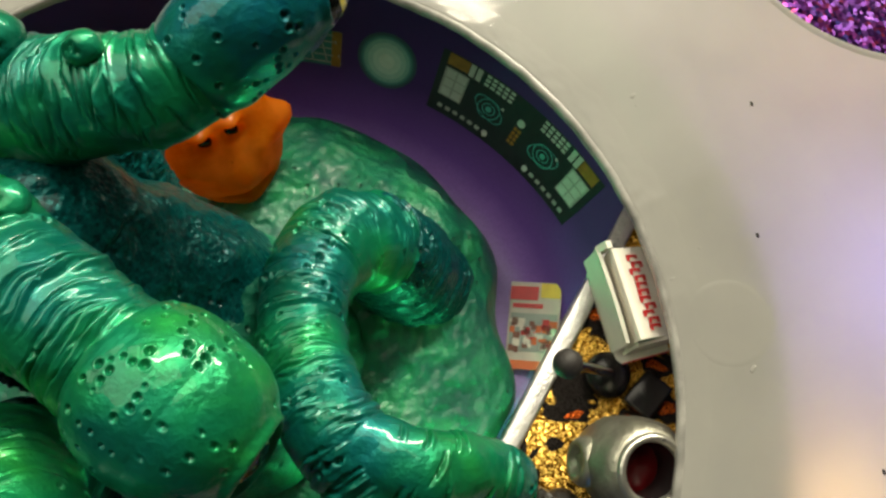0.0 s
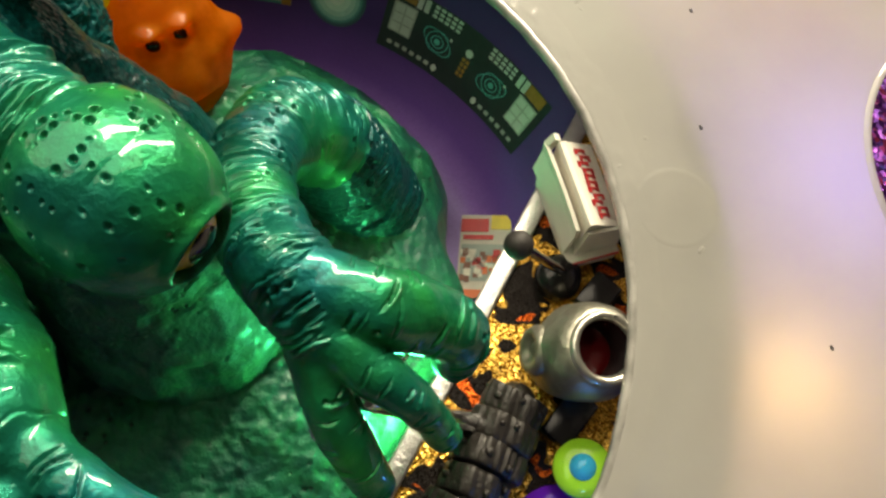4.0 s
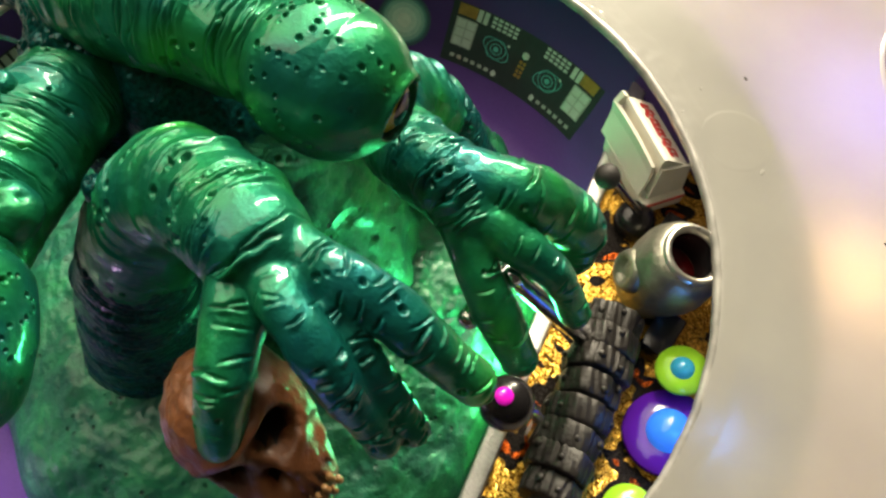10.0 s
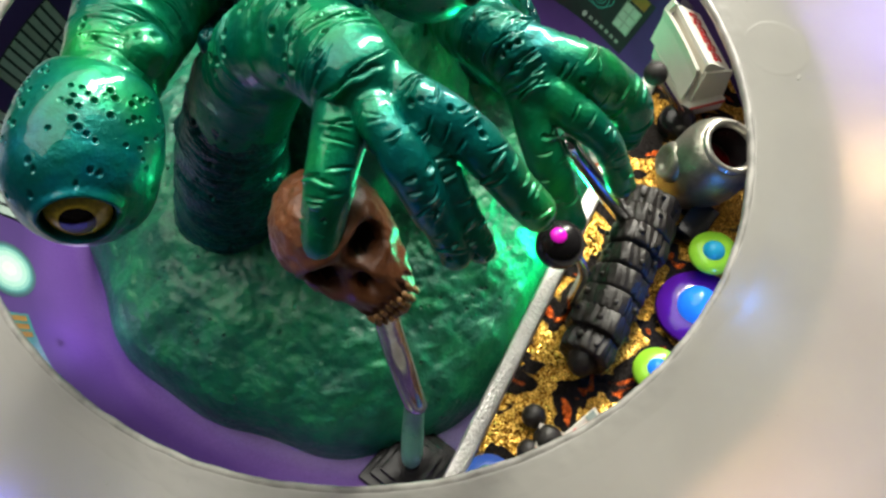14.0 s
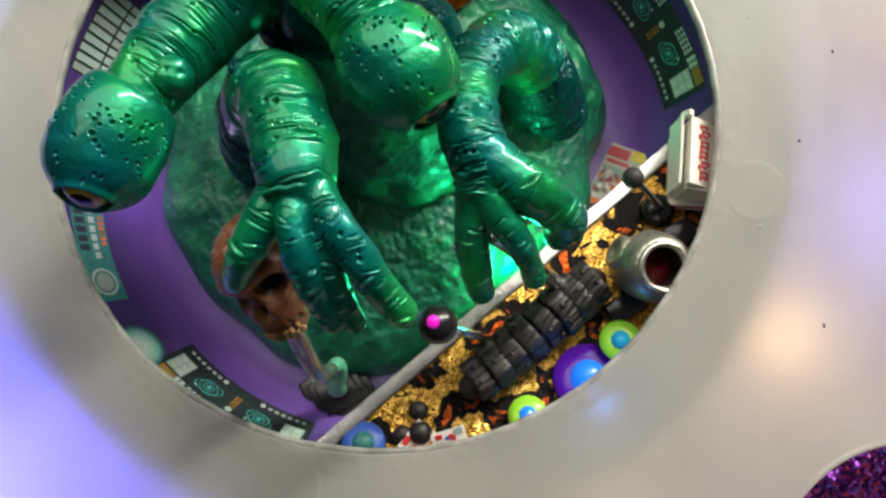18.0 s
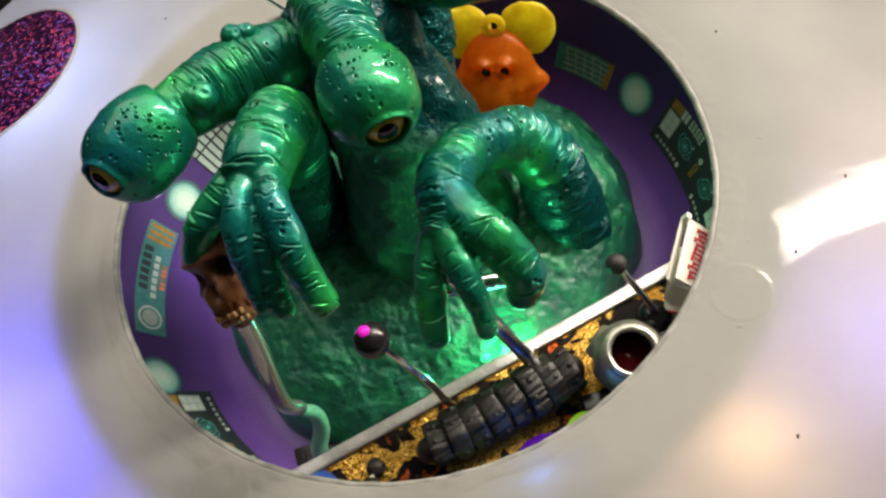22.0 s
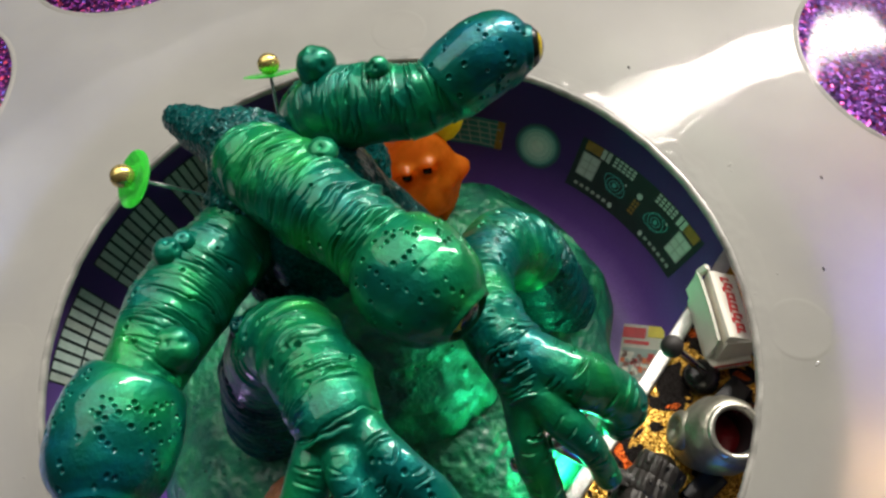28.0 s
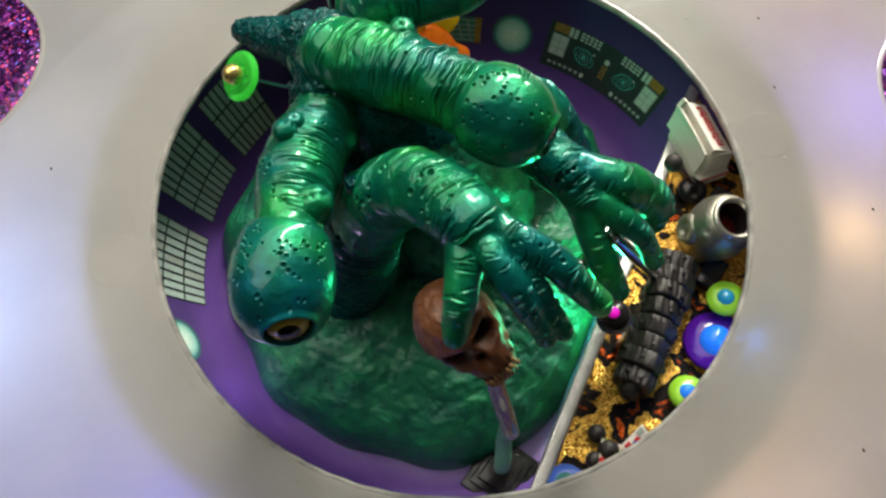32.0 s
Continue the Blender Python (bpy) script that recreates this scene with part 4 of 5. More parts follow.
    def build(self, name, mats):
        v, f, m = np.concatenate(self.v), np.concatenate(self.f), np.concatenate(self.m)
        me = bpy.data.meshes.new(name)
        me.vertices.add(len(v))
        me.vertices.foreach_set("co", v.astype(np.float32).ravel())
        me.loops.add(4 * len(f))
        me.loops.foreach_set("vertex_index", f.astype(np.int32).ravel())
        me.polygons.add(len(f))
        me.polygons.foreach_set("loop_start", np.arange(0, 4 * len(f), 4, dtype=np.int32))
        me.polygons.foreach_set("material_index", m.astype(np.int32))
        for k in mats:
            me.materials.append(k)
        me.update(calc_edges=True)
        me.validate()
        return me


fig = Figure()
# paints: 0 skin, 1 puddle, 2 stippled dark teal, 3 iris, 4 pupil, 5 socket, 6 teal skin

# the spread-out foot: a mound cut off by the dashboard
BC, BR = np.array((-0.0020, 0.0055)), 0.0520
NA, NR = 420, 120
ta = np.linspace(0, 2 * math.pi, NA, endpoint=False)
rim_r = BR + 0.0012 * np.sin(3 * ta + 0.6) + 0.0009 * np.sin(7 * ta + 2) + 0.0005 * np.sin(15 * ta)
nrm = np.array((OUT.x, OUT.y))
room = (np.array((EDGE0.x, EDGE0.y)) - BC) @ nrm - 0.0012
rim_r = rim_r + 0.0038 * np.exp(-(((ta + 2.60 + math.pi) % (2 * math.pi) - math.pi) / 0.9) ** 2)
reach = np.cos(ta) * nrm[0] + np.sin(ta) * nrm[1]
rim_r = rim_r - 0.0045 * np.exp(-(((ta + 0.12 + math.pi) % (2 * math.pi) - math.pi) / 0.22) ** 2)
rim_r = np.minimum(rim_r, np.where(reach > 0.05, room / np.maximum(reach, 0.05), 1.0))
rho = np.linspace(0, 1, NR) ** 0.75
dirs = np.stack([np.cos(ta), np.sin(ta)], 1)
xy = BC + dirs[None] * (rim_r[None, :, None] * rho[:, None, None])
full = np.minimum(1, np.linalg.norm(xy - BC, axis=2) / np.maximum(BR, rim_r)[None])
hh = 0.0180 * (1 - full**6) ** 0.5 + 0.013 * (1 - full) ** 1.5
side = np.clip((xy[..., 0] - 0.012) / 0.03, 0, 1) * np.clip((xy[..., 1] + 0.006) / 0.02, 0, 1)
hh = hh * (1 + 0.22 * side) + 0.0008 * np.exp(-((xy[..., 0] - 0.016) ** 2 + (xy[..., 1] - 0.037) ** 2) / 0.013**2) + 0.0050 * np.exp(-((xy[..., 0] - 0.040) ** 2 + (xy[..., 1] - 0.018) ** 2) / 0.010**2)
tail = np.clip((1 - rho[:, None]) / 0.06, 0, 1)
hh = np.minimum(hh, 0.0240 * np.sqrt(1 - np.clip(1 - (1 - rho[:, None]) * rim_r[None] / 0.012, 0, 1) ** 2) + 0.0002)
v = np.concatenate([xy, (-0.0409 + hh)[..., None]], 2).reshape(-1, 3)
bumps = 0.0010 * vnoise(v, 150, 40) + 0.0005 * vnoise(v, 360, 41) + 0.00036 * vnoise(v, 900, 42) + 0.0002 * vnoise(v, 1700, 45)
ridge = 1 - np.abs(vnoise(v + 0.004 * vnoise(v, 90, 44)[:, None], 120, 43))
bumps += 0.0014 * (ridge**6) * np.clip(side.reshape(-1) + 0.15, 0, 1)
v[:, 2] = np.maximum(v[:, 2] + bumps * tail.repeat(NA, 1).reshape(-1), -0.0409)
i, j = np.meshgrid(np.arange(NR - 1), np.arange(NA), indexing="ij")
jj = (j + 1) % NA
fig.add(v, np.stack([i * NA + j, (i + 1) * NA + j, (i + 1) * NA + jj, i * NA + jj], -1).reshape(-1, 4), 1)

# trunk
fig.limb([(0.002, 0.004, -0.032, 0.0250), (0.002, 0.006, -0.017, 0.0215), (0.000, 0.010, 0.000, 0.0180), (-0.005, 0.015, 0.014, 0.0148), (-0.009, 0.021, 0.024, 0.0125), (-0.012, 0.026, 0.027, 0.006)],
         150, 220, 3, 26, 150, 0.0005, 0.00045, (0.1, 0.8), 2, 0.0010, foot=(1, 0.56, 0.35, 0.60))
# stippled hump between the stalks
fig.limb([(-0.012, 0.016, 0.004, 0.012), (-0.015, 0.020, 0.018, 0.0125), (-0.016, 0.026, 0.027, 0.0100), (-0.019, 0.031, 0.028, 0.0060)],
         110, 150, 4, 4, 10, 0.0003, 0.0004, (0.1, 0.9), 2, 0.0010, None, None, 0.00035)
fig.limb([(-0.006, 0.022, 0.0, 0.013), (-0.004, 0.030, 0.010, 0.0115), (-0.003, 0.034, 0.020, 0.0090), (-0.002, 0.034, 0.027, 0.0075)],
         100, 150, 5, 8, 14, 0.0003, 0.0004, (0.1, 0.9), 2, 0.0008, None, None, 0.0003)
# horn at the back
fig.limb([(-0.016, 0.027, 0.0270, 0.0068), (-0.0205, 0.0325, 0.0268, 0.0056), (-0.0250, 0.0375, 0.0256, 0.0044), (-0.0283, 0.0413, 0.0247, 0.0031)],
         60, 72, 6, 6, 12, 0.0002, 0.0003, (0.2, 0.9), 2, 0.0004, None, None, 0.00018)
fig.limb([(-0.0165, 0.0335, 0.026, 0.0026), (-0.0175, 0.0362, 0.0272, 0.0017), (-0.0182, 0.0375, 0.0282, 0.0009)], 30, 40, 61, 3, 4, 0.0001, 0.0002, (0.2, 0.9), 2)

# first stalk, reaching to the near left
E1 = np.array((-0.0426, -0.0184, 0.0300))
W1 = (-0.17, -0.92, 0.30)
fig.limb([(-0.016, 0.019, 0.0215, 0.0080), (-0.0225, 0.0140, 0.0240, 0.0078), (-0.0292, 0.0060, 0.0265, 0.0080), (-0.0338, -0.0015, 0.0288, 0.0075), (-0.0371, -0.0083, 0.0306, 0.0066)],
         150, 170, 11, 26, 46, 0.0004, 0.00040, (0.15, 0.98), 0, 0.0005, step=0.0018)
fig.limb([(-0.0372, -0.0085, 0.0307, 0.0056), (-0.0375, -0.0090, 0.0307, 0.0078), (-0.0391, -0.0115, 0.0307, 0.0091), (-0.0411, -0.0152, 0.0304, 0.0100), (-0.0426, -0.0184, 0.0300, 0.0099)],
         74, 270, 12, 0, 150, 0.0002, 0.00036, (0.05, 0.8), 6, 0.00022, (E1, W1, (0.46, 0.36), 0.0030), (0.10, 0.88))
fig.eye(E1 + 0.0048 * np.array(W1) / np.linalg.norm(W1), W1, 0.0046, 0.95, 0.46)
fig.lump((-0.0313, -0.0064, 0.0330), 0.0036, 0, (1, 1, 0.9), 1, 48, 8)
fig.lump((-0.0304, 0.0098, 0.0332), 0.0025, 0, (1, 1, 0.9), 2, 40, 2)
fig.lump((-0.0282, 0.0112, 0.0328), 0.0020, 0, (1, 1, 0.9), 2, 36, 2)
fig.lump((-0.0227, -0.0022, 0.0258), 0.0019, 2, (0.8, 1, 1.3), 3, 36, 0)
# second stalk, over the middle
E2 = np.array((0.0060, -0.0086, 0.0389))
W2 = (0.60, -0.79, 0.05)
fig.limb([(-0.0180, 0.0265, 0.0275, 0.0062), (-0.0150, 0.0225, 0.0315, 0.0078), (-0.0100, 0.0150, 0.0350, 0.0080), (-0.0045, 0.0070, 0.0375, 0.0077), (0.0018, -0.0022, 0.0386, 0.0074)],
         170, 170, 21, 40, 30, 0.00045, 0.00040, (0.10, 0.98), 0, 0.0005, step=0.0016)
fig.limb([(0.0019, -0.0024, 0.0387, 0.0060), (0.0022, -0.0029, 0.0388, 0.0082), (0.0033, -0.0045, 0.0390, 0.0092), (0.0048, -0.0068, 0.0391, 0.0096), (0.0060, -0.0086, 0.0389, 0.0094)],
         74, 270, 22, 0, 140, 0.0002, 0.00036, (0.05, 0.8), 0, 0.00022, (E2, W2, (0.46, 0.34), 0.0030), (0.10, 0.88))
fig.eye(E2 + 0.0043 * np.array(W2) / np.linalg.norm(W2), W2, 0.0044, 0.95, 0.46)
fig.lump((-0.0037, 0.0158, 0.0412), 0.0024, 0, (1, 1.1, 0.8), 5, 40, 4)
# third stalk, arching to the far right
E3 = np.array((0.0264, 0.0283, 0.0398))
W3 = (0.95, -0.16, 0.05)
fig.limb([(-0.0025, 0.0345, 0.0170, 0.0082), (-0.0035, 0.0330, 0.0255, 0.0076), (0.0000, 0.0298, 0.0322, 0.0073), (0.0065, 0.0267, 0.0349, 0.0069), (0.0125, 0.0254, 0.0359, 0.0065), (0.0176, 0.0256, 0.0366, 0.0061)],
         190, 160, 31, 40, 24, 0.00045, 0.00038, (0.10, 0.98), 0, 0.0004, step=0.0015)
fig.limb([(0.0172, 0.0256, 0.0367, 0.0050), (0.0177, 0.0257, 0.0369, 0.0066), (0.0204, 0.0266, 0.0384, 0.0070), (0.0238, 0.0276, 0.0396, 0.0072), (0.0264, 0.0283, 0.0398, 0.0069)],
         64, 240, 32, 0, 100, 0.0002, 0.00036, (0.05, 0.8), 6, 0.00022, (E3, W3, (0.52, 0.46), 0.0022), (0.10, 0.88))
fig.eye(E3 + 0.0042 * np.array(W3) / np.linalg.norm(W3), W3, 0.0038, 0.72, 0.46)
fig.lump((-0.0020, 0.0352, 0.0378), 0.0034, 0, (1, 1, 0.95), 7, 48, 8)
fig.lump((0.0074, 0.0285, 0.0420), 0.0019, 0, (1, 1, 0.9), 8, 40, 4)

# first arm: up from the puddle, over the elbow, down to the skull, with four fingers
# the dark teal on its lower half carries the shade there as well
fig.fused([
    ([(-0.0270, 0.0000, -0.0300, 0.0125), (-0.0255, -0.0010, -0.0140, 0.0105), (-0.0225, -0.0025, 0.0050, 0.0090), (-0.0180, -0.0050, 0.0210, 0.0080), (-0.0140, -0.0095, 0.0310, 0.0074),
      (-0.0112, -0.0170, 0.0372, 0.0071), (-0.0098, -0.0225, 0.0396, 0.0067), (-0.0090, -0.0275, 0.0398, 0.0058), (-0.0086, -0.0302, 0.0397, 0.0042)], 60, 140, 0.00050, 0.00049, (0.06, 0.93), 0.0021),
    ([(-0.0112, -0.0262, 0.0395, 0.0046), (-0.0140, -0.0308, 0.0392, 0.0041), (-0.0168, -0.0355, 0.0374, 0.0036), (-0.0194, -0.0392, 0.0325, 0.0028)], 4, 4, 0.00044, 0.00040, (0.25, 0.95), 0.0028),
    ([(-0.0092, -0.0280, 0.0412, 0.0037), (-0.0092, -0.0338, 0.0420, 0.0033), (-0.0080, -0.0392, 0.0393, 0.0034), (-0.0052, -0.0452, 0.0302, 0.0028)], 5, 10, 0.00044, 0.00040, (0.15, 0.95), 0.0028),
    ([(-0.0072, -0.0290, 0.0400, 0.0034), (-0.0056, -0.0346, 0.0398, 0.0028), (-0.0041, -0.0402, 0.0362, 0.0027), (-0.0018, -0.0454, 0.0290, 0.0024)], 4, 6, 0.00044, 0.00040, (0.25, 0.95), 0.0028),
    ([(-0.0070, -0.0270, 0.0410, 0.0042), (-0.0030, -0.0332, 0.0417, 0.0038), (0.0010, -0.0385, 0.0389, 0.0037), (0.0057, -0.0441, 0.0314, 0.0031)], 6, 14, 0.00044, 0.00040, (0.15, 0.95), 0.0026),
], 41, 0, (2, 0.50))

# second arm, to the ribbed lever, with a thick first finger and two thin ones
fig.fused([
    ([(0.0345, 0.0095, -0.0300, 0.0115), (0.0325, 0.0110, -0.0180, 0.0096), (0.0290, 0.0130, -0.0060, 0.0082), (0.0235, 0.0120, 0.0028, 0.0074), (0.0185, 0.0060, 0.0090, 0.0063),
      (0.0160, -0.0030, 0.0150, 0.0058), (0.0165, -0.0105, 0.0196, 0.0058), (0.0177, -0.0160, 0.0207, 0.0058), (0.0184, -0.0210, 0.0197, 0.0046)], 80, 120, 0.00048, 0.00046, (0.08, 0.97), 0.0017),
    ([(0.0184, -0.0158, 0.0215, 0.0052), (0.0243, -0.0202, 0.0208, 0.0050), (0.0295, -0.0226, 0.0172, 0.0047), (0.0334, -0.0248, 0.0129, 0.0042), (0.0330, -0.0268, 0.0080, 0.0034)], 8, 16, 0.00044, 0.00040, (0.2, 0.95), 0.0030),
    ([(0.0188, -0.0200, 0.0205, 0.0040), (0.0212, -0.0258, 0.0197, 0.0031), (0.0252, -0.0308, 0.0168, 0.0028), (0.0281, -0.0350, 0.0086, 0.0023)], 4, 8, 0.00038, 0.0003, (0.3, 0.95), 0.0030),
    ([(0.0175, -0.0195, 0.0198, 0.0042), (0.0166, -0.0260, 0.0170, 0.0033), (0.0173, -0.0325, 0.0120, 0.0031), (0.0184, -0.0368, 0.0072, 0.0027)], 4, 8, 0.00038, 0.0003, (0.3, 0.95), 0.0030),
], 51, 0, (2, 0.34), thin=0.95)

alien = part("alien_figurine", fig.build("alien_figurine", [M_SKIN, M_BASE, M_FUR, M_IRIS, M_PUPIL, M_SOCKET, M_TEAL_SKIN]), None, None)
tagged(alien, "glossy green sculpted alien figurine with three stalks on a puddle", "figurine")


# ---------- first lever with its skull ----------
lever = thing("skull_lever", "bent rod lever with rust-brown skull knob on black stepped plate", "lever", (-0.0125, -0.0535, -0.0405))


def under(parent, ob):
    ob.matrix_parent_inverse = Matrix.Translation(-Vector(parent.location))
    return ob


for k, (w, z) in enumerate(((0.0150, -0.0398), (0.0118, -0.0384), (0.0088, -0.0370))):
    under(lever, part("base_step", block(w, w * 0.86, 0.0016, 0.0004, (-0.0125, -0.0530, z), Matrix.Rotation(0.5, 4, "Z")), M_BLACK, lever))
under(lever, part("foot_pin", bar([(-0.0122, -0.0522, -0.0368, 0.0017), (-0.0122, -0.0522, -0.0300, 0.0019), (-0.0108, -0.0490, -0.0240, 0.0018), (-0.0104, -0.0482, -0.0170, 0.0016), (-0.0110, -0.0500, -0.0110, 0.0012)]), plain("verdigris_green", (0.16, 0.42, 0.30), 0.3), lever, "green bent pin"))
under(lever, part("rod", bar([(-0.0106, -0.0500, -0.0090, 0.0016), (-0.0119, -0.0511, -0.0039, 0.0017), (-0.0128, -0.0485, 0.0050, 0.0018), (-0.0134, -0.0458, 0.0120, 0.0018), (-0.0138, -0.0440, 0.0190, 0.0018)], 36, 18), M_ROD, lever, "shiny clear-cased rod"))


# shade in the eye sockets and nose is painted on as dark brown
M_HOLLOW = plain("dark_brown_hollow_shade", (0.022, 0.010, 0.007), 0.5, 0.0, 500, 0.6, 0.4)


def skull_mesh():
    """A small skull: braincase, brow, sockets, cheekbones, jaw and a row of teeth, in one skin. It looks along -y."""
    u = np.linspace(0, 2 * math.pi, 120, endpoint=False)
    w = np.linspace(0.01, math.pi - 0.01, 90)
    uu, ww = np.meshgrid(u, w)
    d = np.stack([np.cos(uu) * np.sin(ww), np.sin(uu) * np.sin(ww), np.cos(ww)], -1).reshape(-1, 3)
    p = d * np.array((0.0066, 0.0080, 0.0070))
    face = np.clip(-d[:, 1], 0, 1)
    low = np.clip(-d[:, 2] - 0.10, 0, 1)
    p[:, 2] -= 0.0100 * low**0.8 * np.clip(0.25 + face, 0, 1)
    p[:, 0] *= 1 - 0.10 * low
    p[:, 1] -= 0.0020 * low * face
    p[:, 2] += 0.0030 * low * np.clip(d[:, 1], 0, 1)

    start = p.copy()

    def dent(c, r, deep):
        k = np.exp(-(((p - np.array(c)) / np.array(r)) ** 2).sum(1))
        p[:] = p + np.array((0, 1, 0)) * (deep * k)[:, None]

    for sx in (-1, 1):
        dent((0.0029 * sx, -0.0070, -0.0014), (0.0018, 0.0045, 0.0017), 0.0062)
        dent((0.0050 * sx, -0.0045, -0.0062), (0.0014, 0.0030, 0.0020), 0.0026)
        k = np.exp(-(((p - np.array((0.0030 * sx, -0.0075, 0.0012))) / np.array((0.0024, 0.004, 0.0008))) ** 2).sum(1))
        p[:, 1] -= 0.0009 * k
        k = np.exp(-(((p - np.array((0.0044 * sx, -0.0064, -0.0038))) / np.array((0.0016, 0.004, 0.0008))) ** 2).sum(1))
        p[:, 1] -= 0.0010 * k
    dent((0, -0.0078, -0.0046), (0.0009, 0.004, 0.0015), 0.0034)
    teeth = np.exp(-(((p[:, 2] + 0.0092) / 0.0015) ** 2)) * (face > 0.3)
    p[:, 1] -= 0.0008 * teeth * np.cos(p[:, 0] * 2 * math.pi / 0.00095)
    dent((0, -0.0085, -0.0092), (0.0030, 0.004, 0.00025), 0.0009)
    p += d * (0.00022 * vnoise(p, 700, 7) + 0.00014 * vnoise(p, 1600, 8))[:, None]
    m = 120
    i, j = np.meshgrid(np.arange(89), np.arange(m), indexing="ij")
    jj = (j + 1) % m
    faces = np.stack([i * m + j, (i + 1) * m + j, (i + 1) * m + jj, i * m + jj], -1).reshape(-1, 4)
    me = mesh_of("skull_knob", p, faces)
    me.materials.append(M_BONE)
    me.materials.append(M_HOLLOW)
    dark = np.zeros(len(p), bool)
    for sx in (-1, 1):
        dark |= (((start - np.array((0.0029 * sx, -0.0070, -0.0014))) / np.array((0.0019, 0.006, 0.0018))) ** 2).sum(1) < 0.9
    dark |= (((start - np.array((0, -0.0078, -0.0046))) / np.array((0.0009, 0.006, 0.0014))) ** 2).sum(1) < 0.9
    me.polygons.foreach_set("material_index", dark[faces].all(1).astype(np.int32))
    bite = []
    for row, z in ((1, -0.0088), (-1, -0.0101)):
        for x in np.linspace(-0.0029, 0.0029, 8):
            near = p[(np.abs(p[:, 0] - x) < 0.0004) & (np.abs(p[:, 2] - z) < 0.0005)]
            if len(near):
                bite.append((x, float(near[:, 1].min()), z, row))
    return me, bite


skull_form, bite = skull_mesh()
skull = under(lever, part("skull_knob", skull_form, M_BONE, lever, "rust-brown resin skull knob"))
face_way, crown = Vector((-0.12, -0.84, 0.52)).normalized(), Vector((-0.50, 0.42, 0.75))
crown = (crown - face_way * crown.dot(face_way)).normalized()
side_way = (-face_way).cross(crown)
turn = Matrix((side_way, -face_way, crown)).transposed().to_4x4() @ Matrix.Scale(1.07, 4)
skull.matrix_basis = Matrix.Translation(Vector((-0.0174, -0.0350, 0.0272))) @ turn

M_TOOTH = plain("stained_yellow_resin", (0.32, 0.17, 0.065), 0.32, 0.0, 600, 0.5, 0.4)
for x, y, z, row in bite:
    ob = part("tooth", block(0.00062, 0.0008, 0.0011 if row > 0 else 0.0009, 0.00022, (0, 0, 0)), M_TOOTH, skull)
    ob.matrix_basis = Matrix.Translation((x, y + 0.0001, z)) @ Matrix.Rotation(-60 * x, 4, "Z")

# ---------- ball-headed pin standing on the dashboard ----------
pin = thing("bead_lever", "black bead on a bent steel wire with a magenta gem", "lever", (0.0205, -0.0425, DECK))
under(pin, part("bead", ball(0.0033, 36, 24), M_BLACK, pin)).location = (0.0110, -0.0445, 0.0190)
gem = under(pin, part("gem", ball(0.0011, 20, 12, (1, 1, 0.5)), M_PINK, pin, "magenta gem"))
gem.location = (0.0103, -0.0444, 0.0222)
under(pin, part("wire", bar([(0.0125, -0.0447, 0.0168, 0.0006), (0.0150, -0.0450, 0.0125, 0.0007), (0.0172, -0.0448, 0.0060, 0.0008), (0.0182, -0.0442, 0.0000, 0.0008), (0.0188, -0.0436, -0.0080, 0.0008), (0.0205, -0.0425, DECK, 0.0009)], 40, 14), M_CHROME, pin, "bent steel wire"))

# ---------- ribbed lever in the second fist ----------
grip = thing("ribbed_lever", "steel cross-bar lever on a black ribbed rubber boot", "lever", (0.0295, -0.0422, DECK))
under(grip, part("shaft", bar([(0.0208, -0.0288, 0.0150, 0.0014), (0.0285, -0.0311, 0.0010, 0.0015), (0.0356, -0.0332, -0.0115, 0.0016)], 20, 18), M_CHROME, grip, "steel shaft"))
under(grip, part("cross_bar", bar([(0.0150, -0.0290, 0.0075, 0.0016), (0.0230, -0.0248, 0.0060, 0.0016), (0.0320, -0.0200, 0.0035, 0.0016)], 16, 18), M_CHROME, grip, "steel cross-bar"))
r0, r1 = Vector((0.0412, -0.0322, -0.0120)), Vector((0.0170, -0.0528, -0.0125))
axis = (r1 - r0).normalized()
rib_rng = random.Random(23)
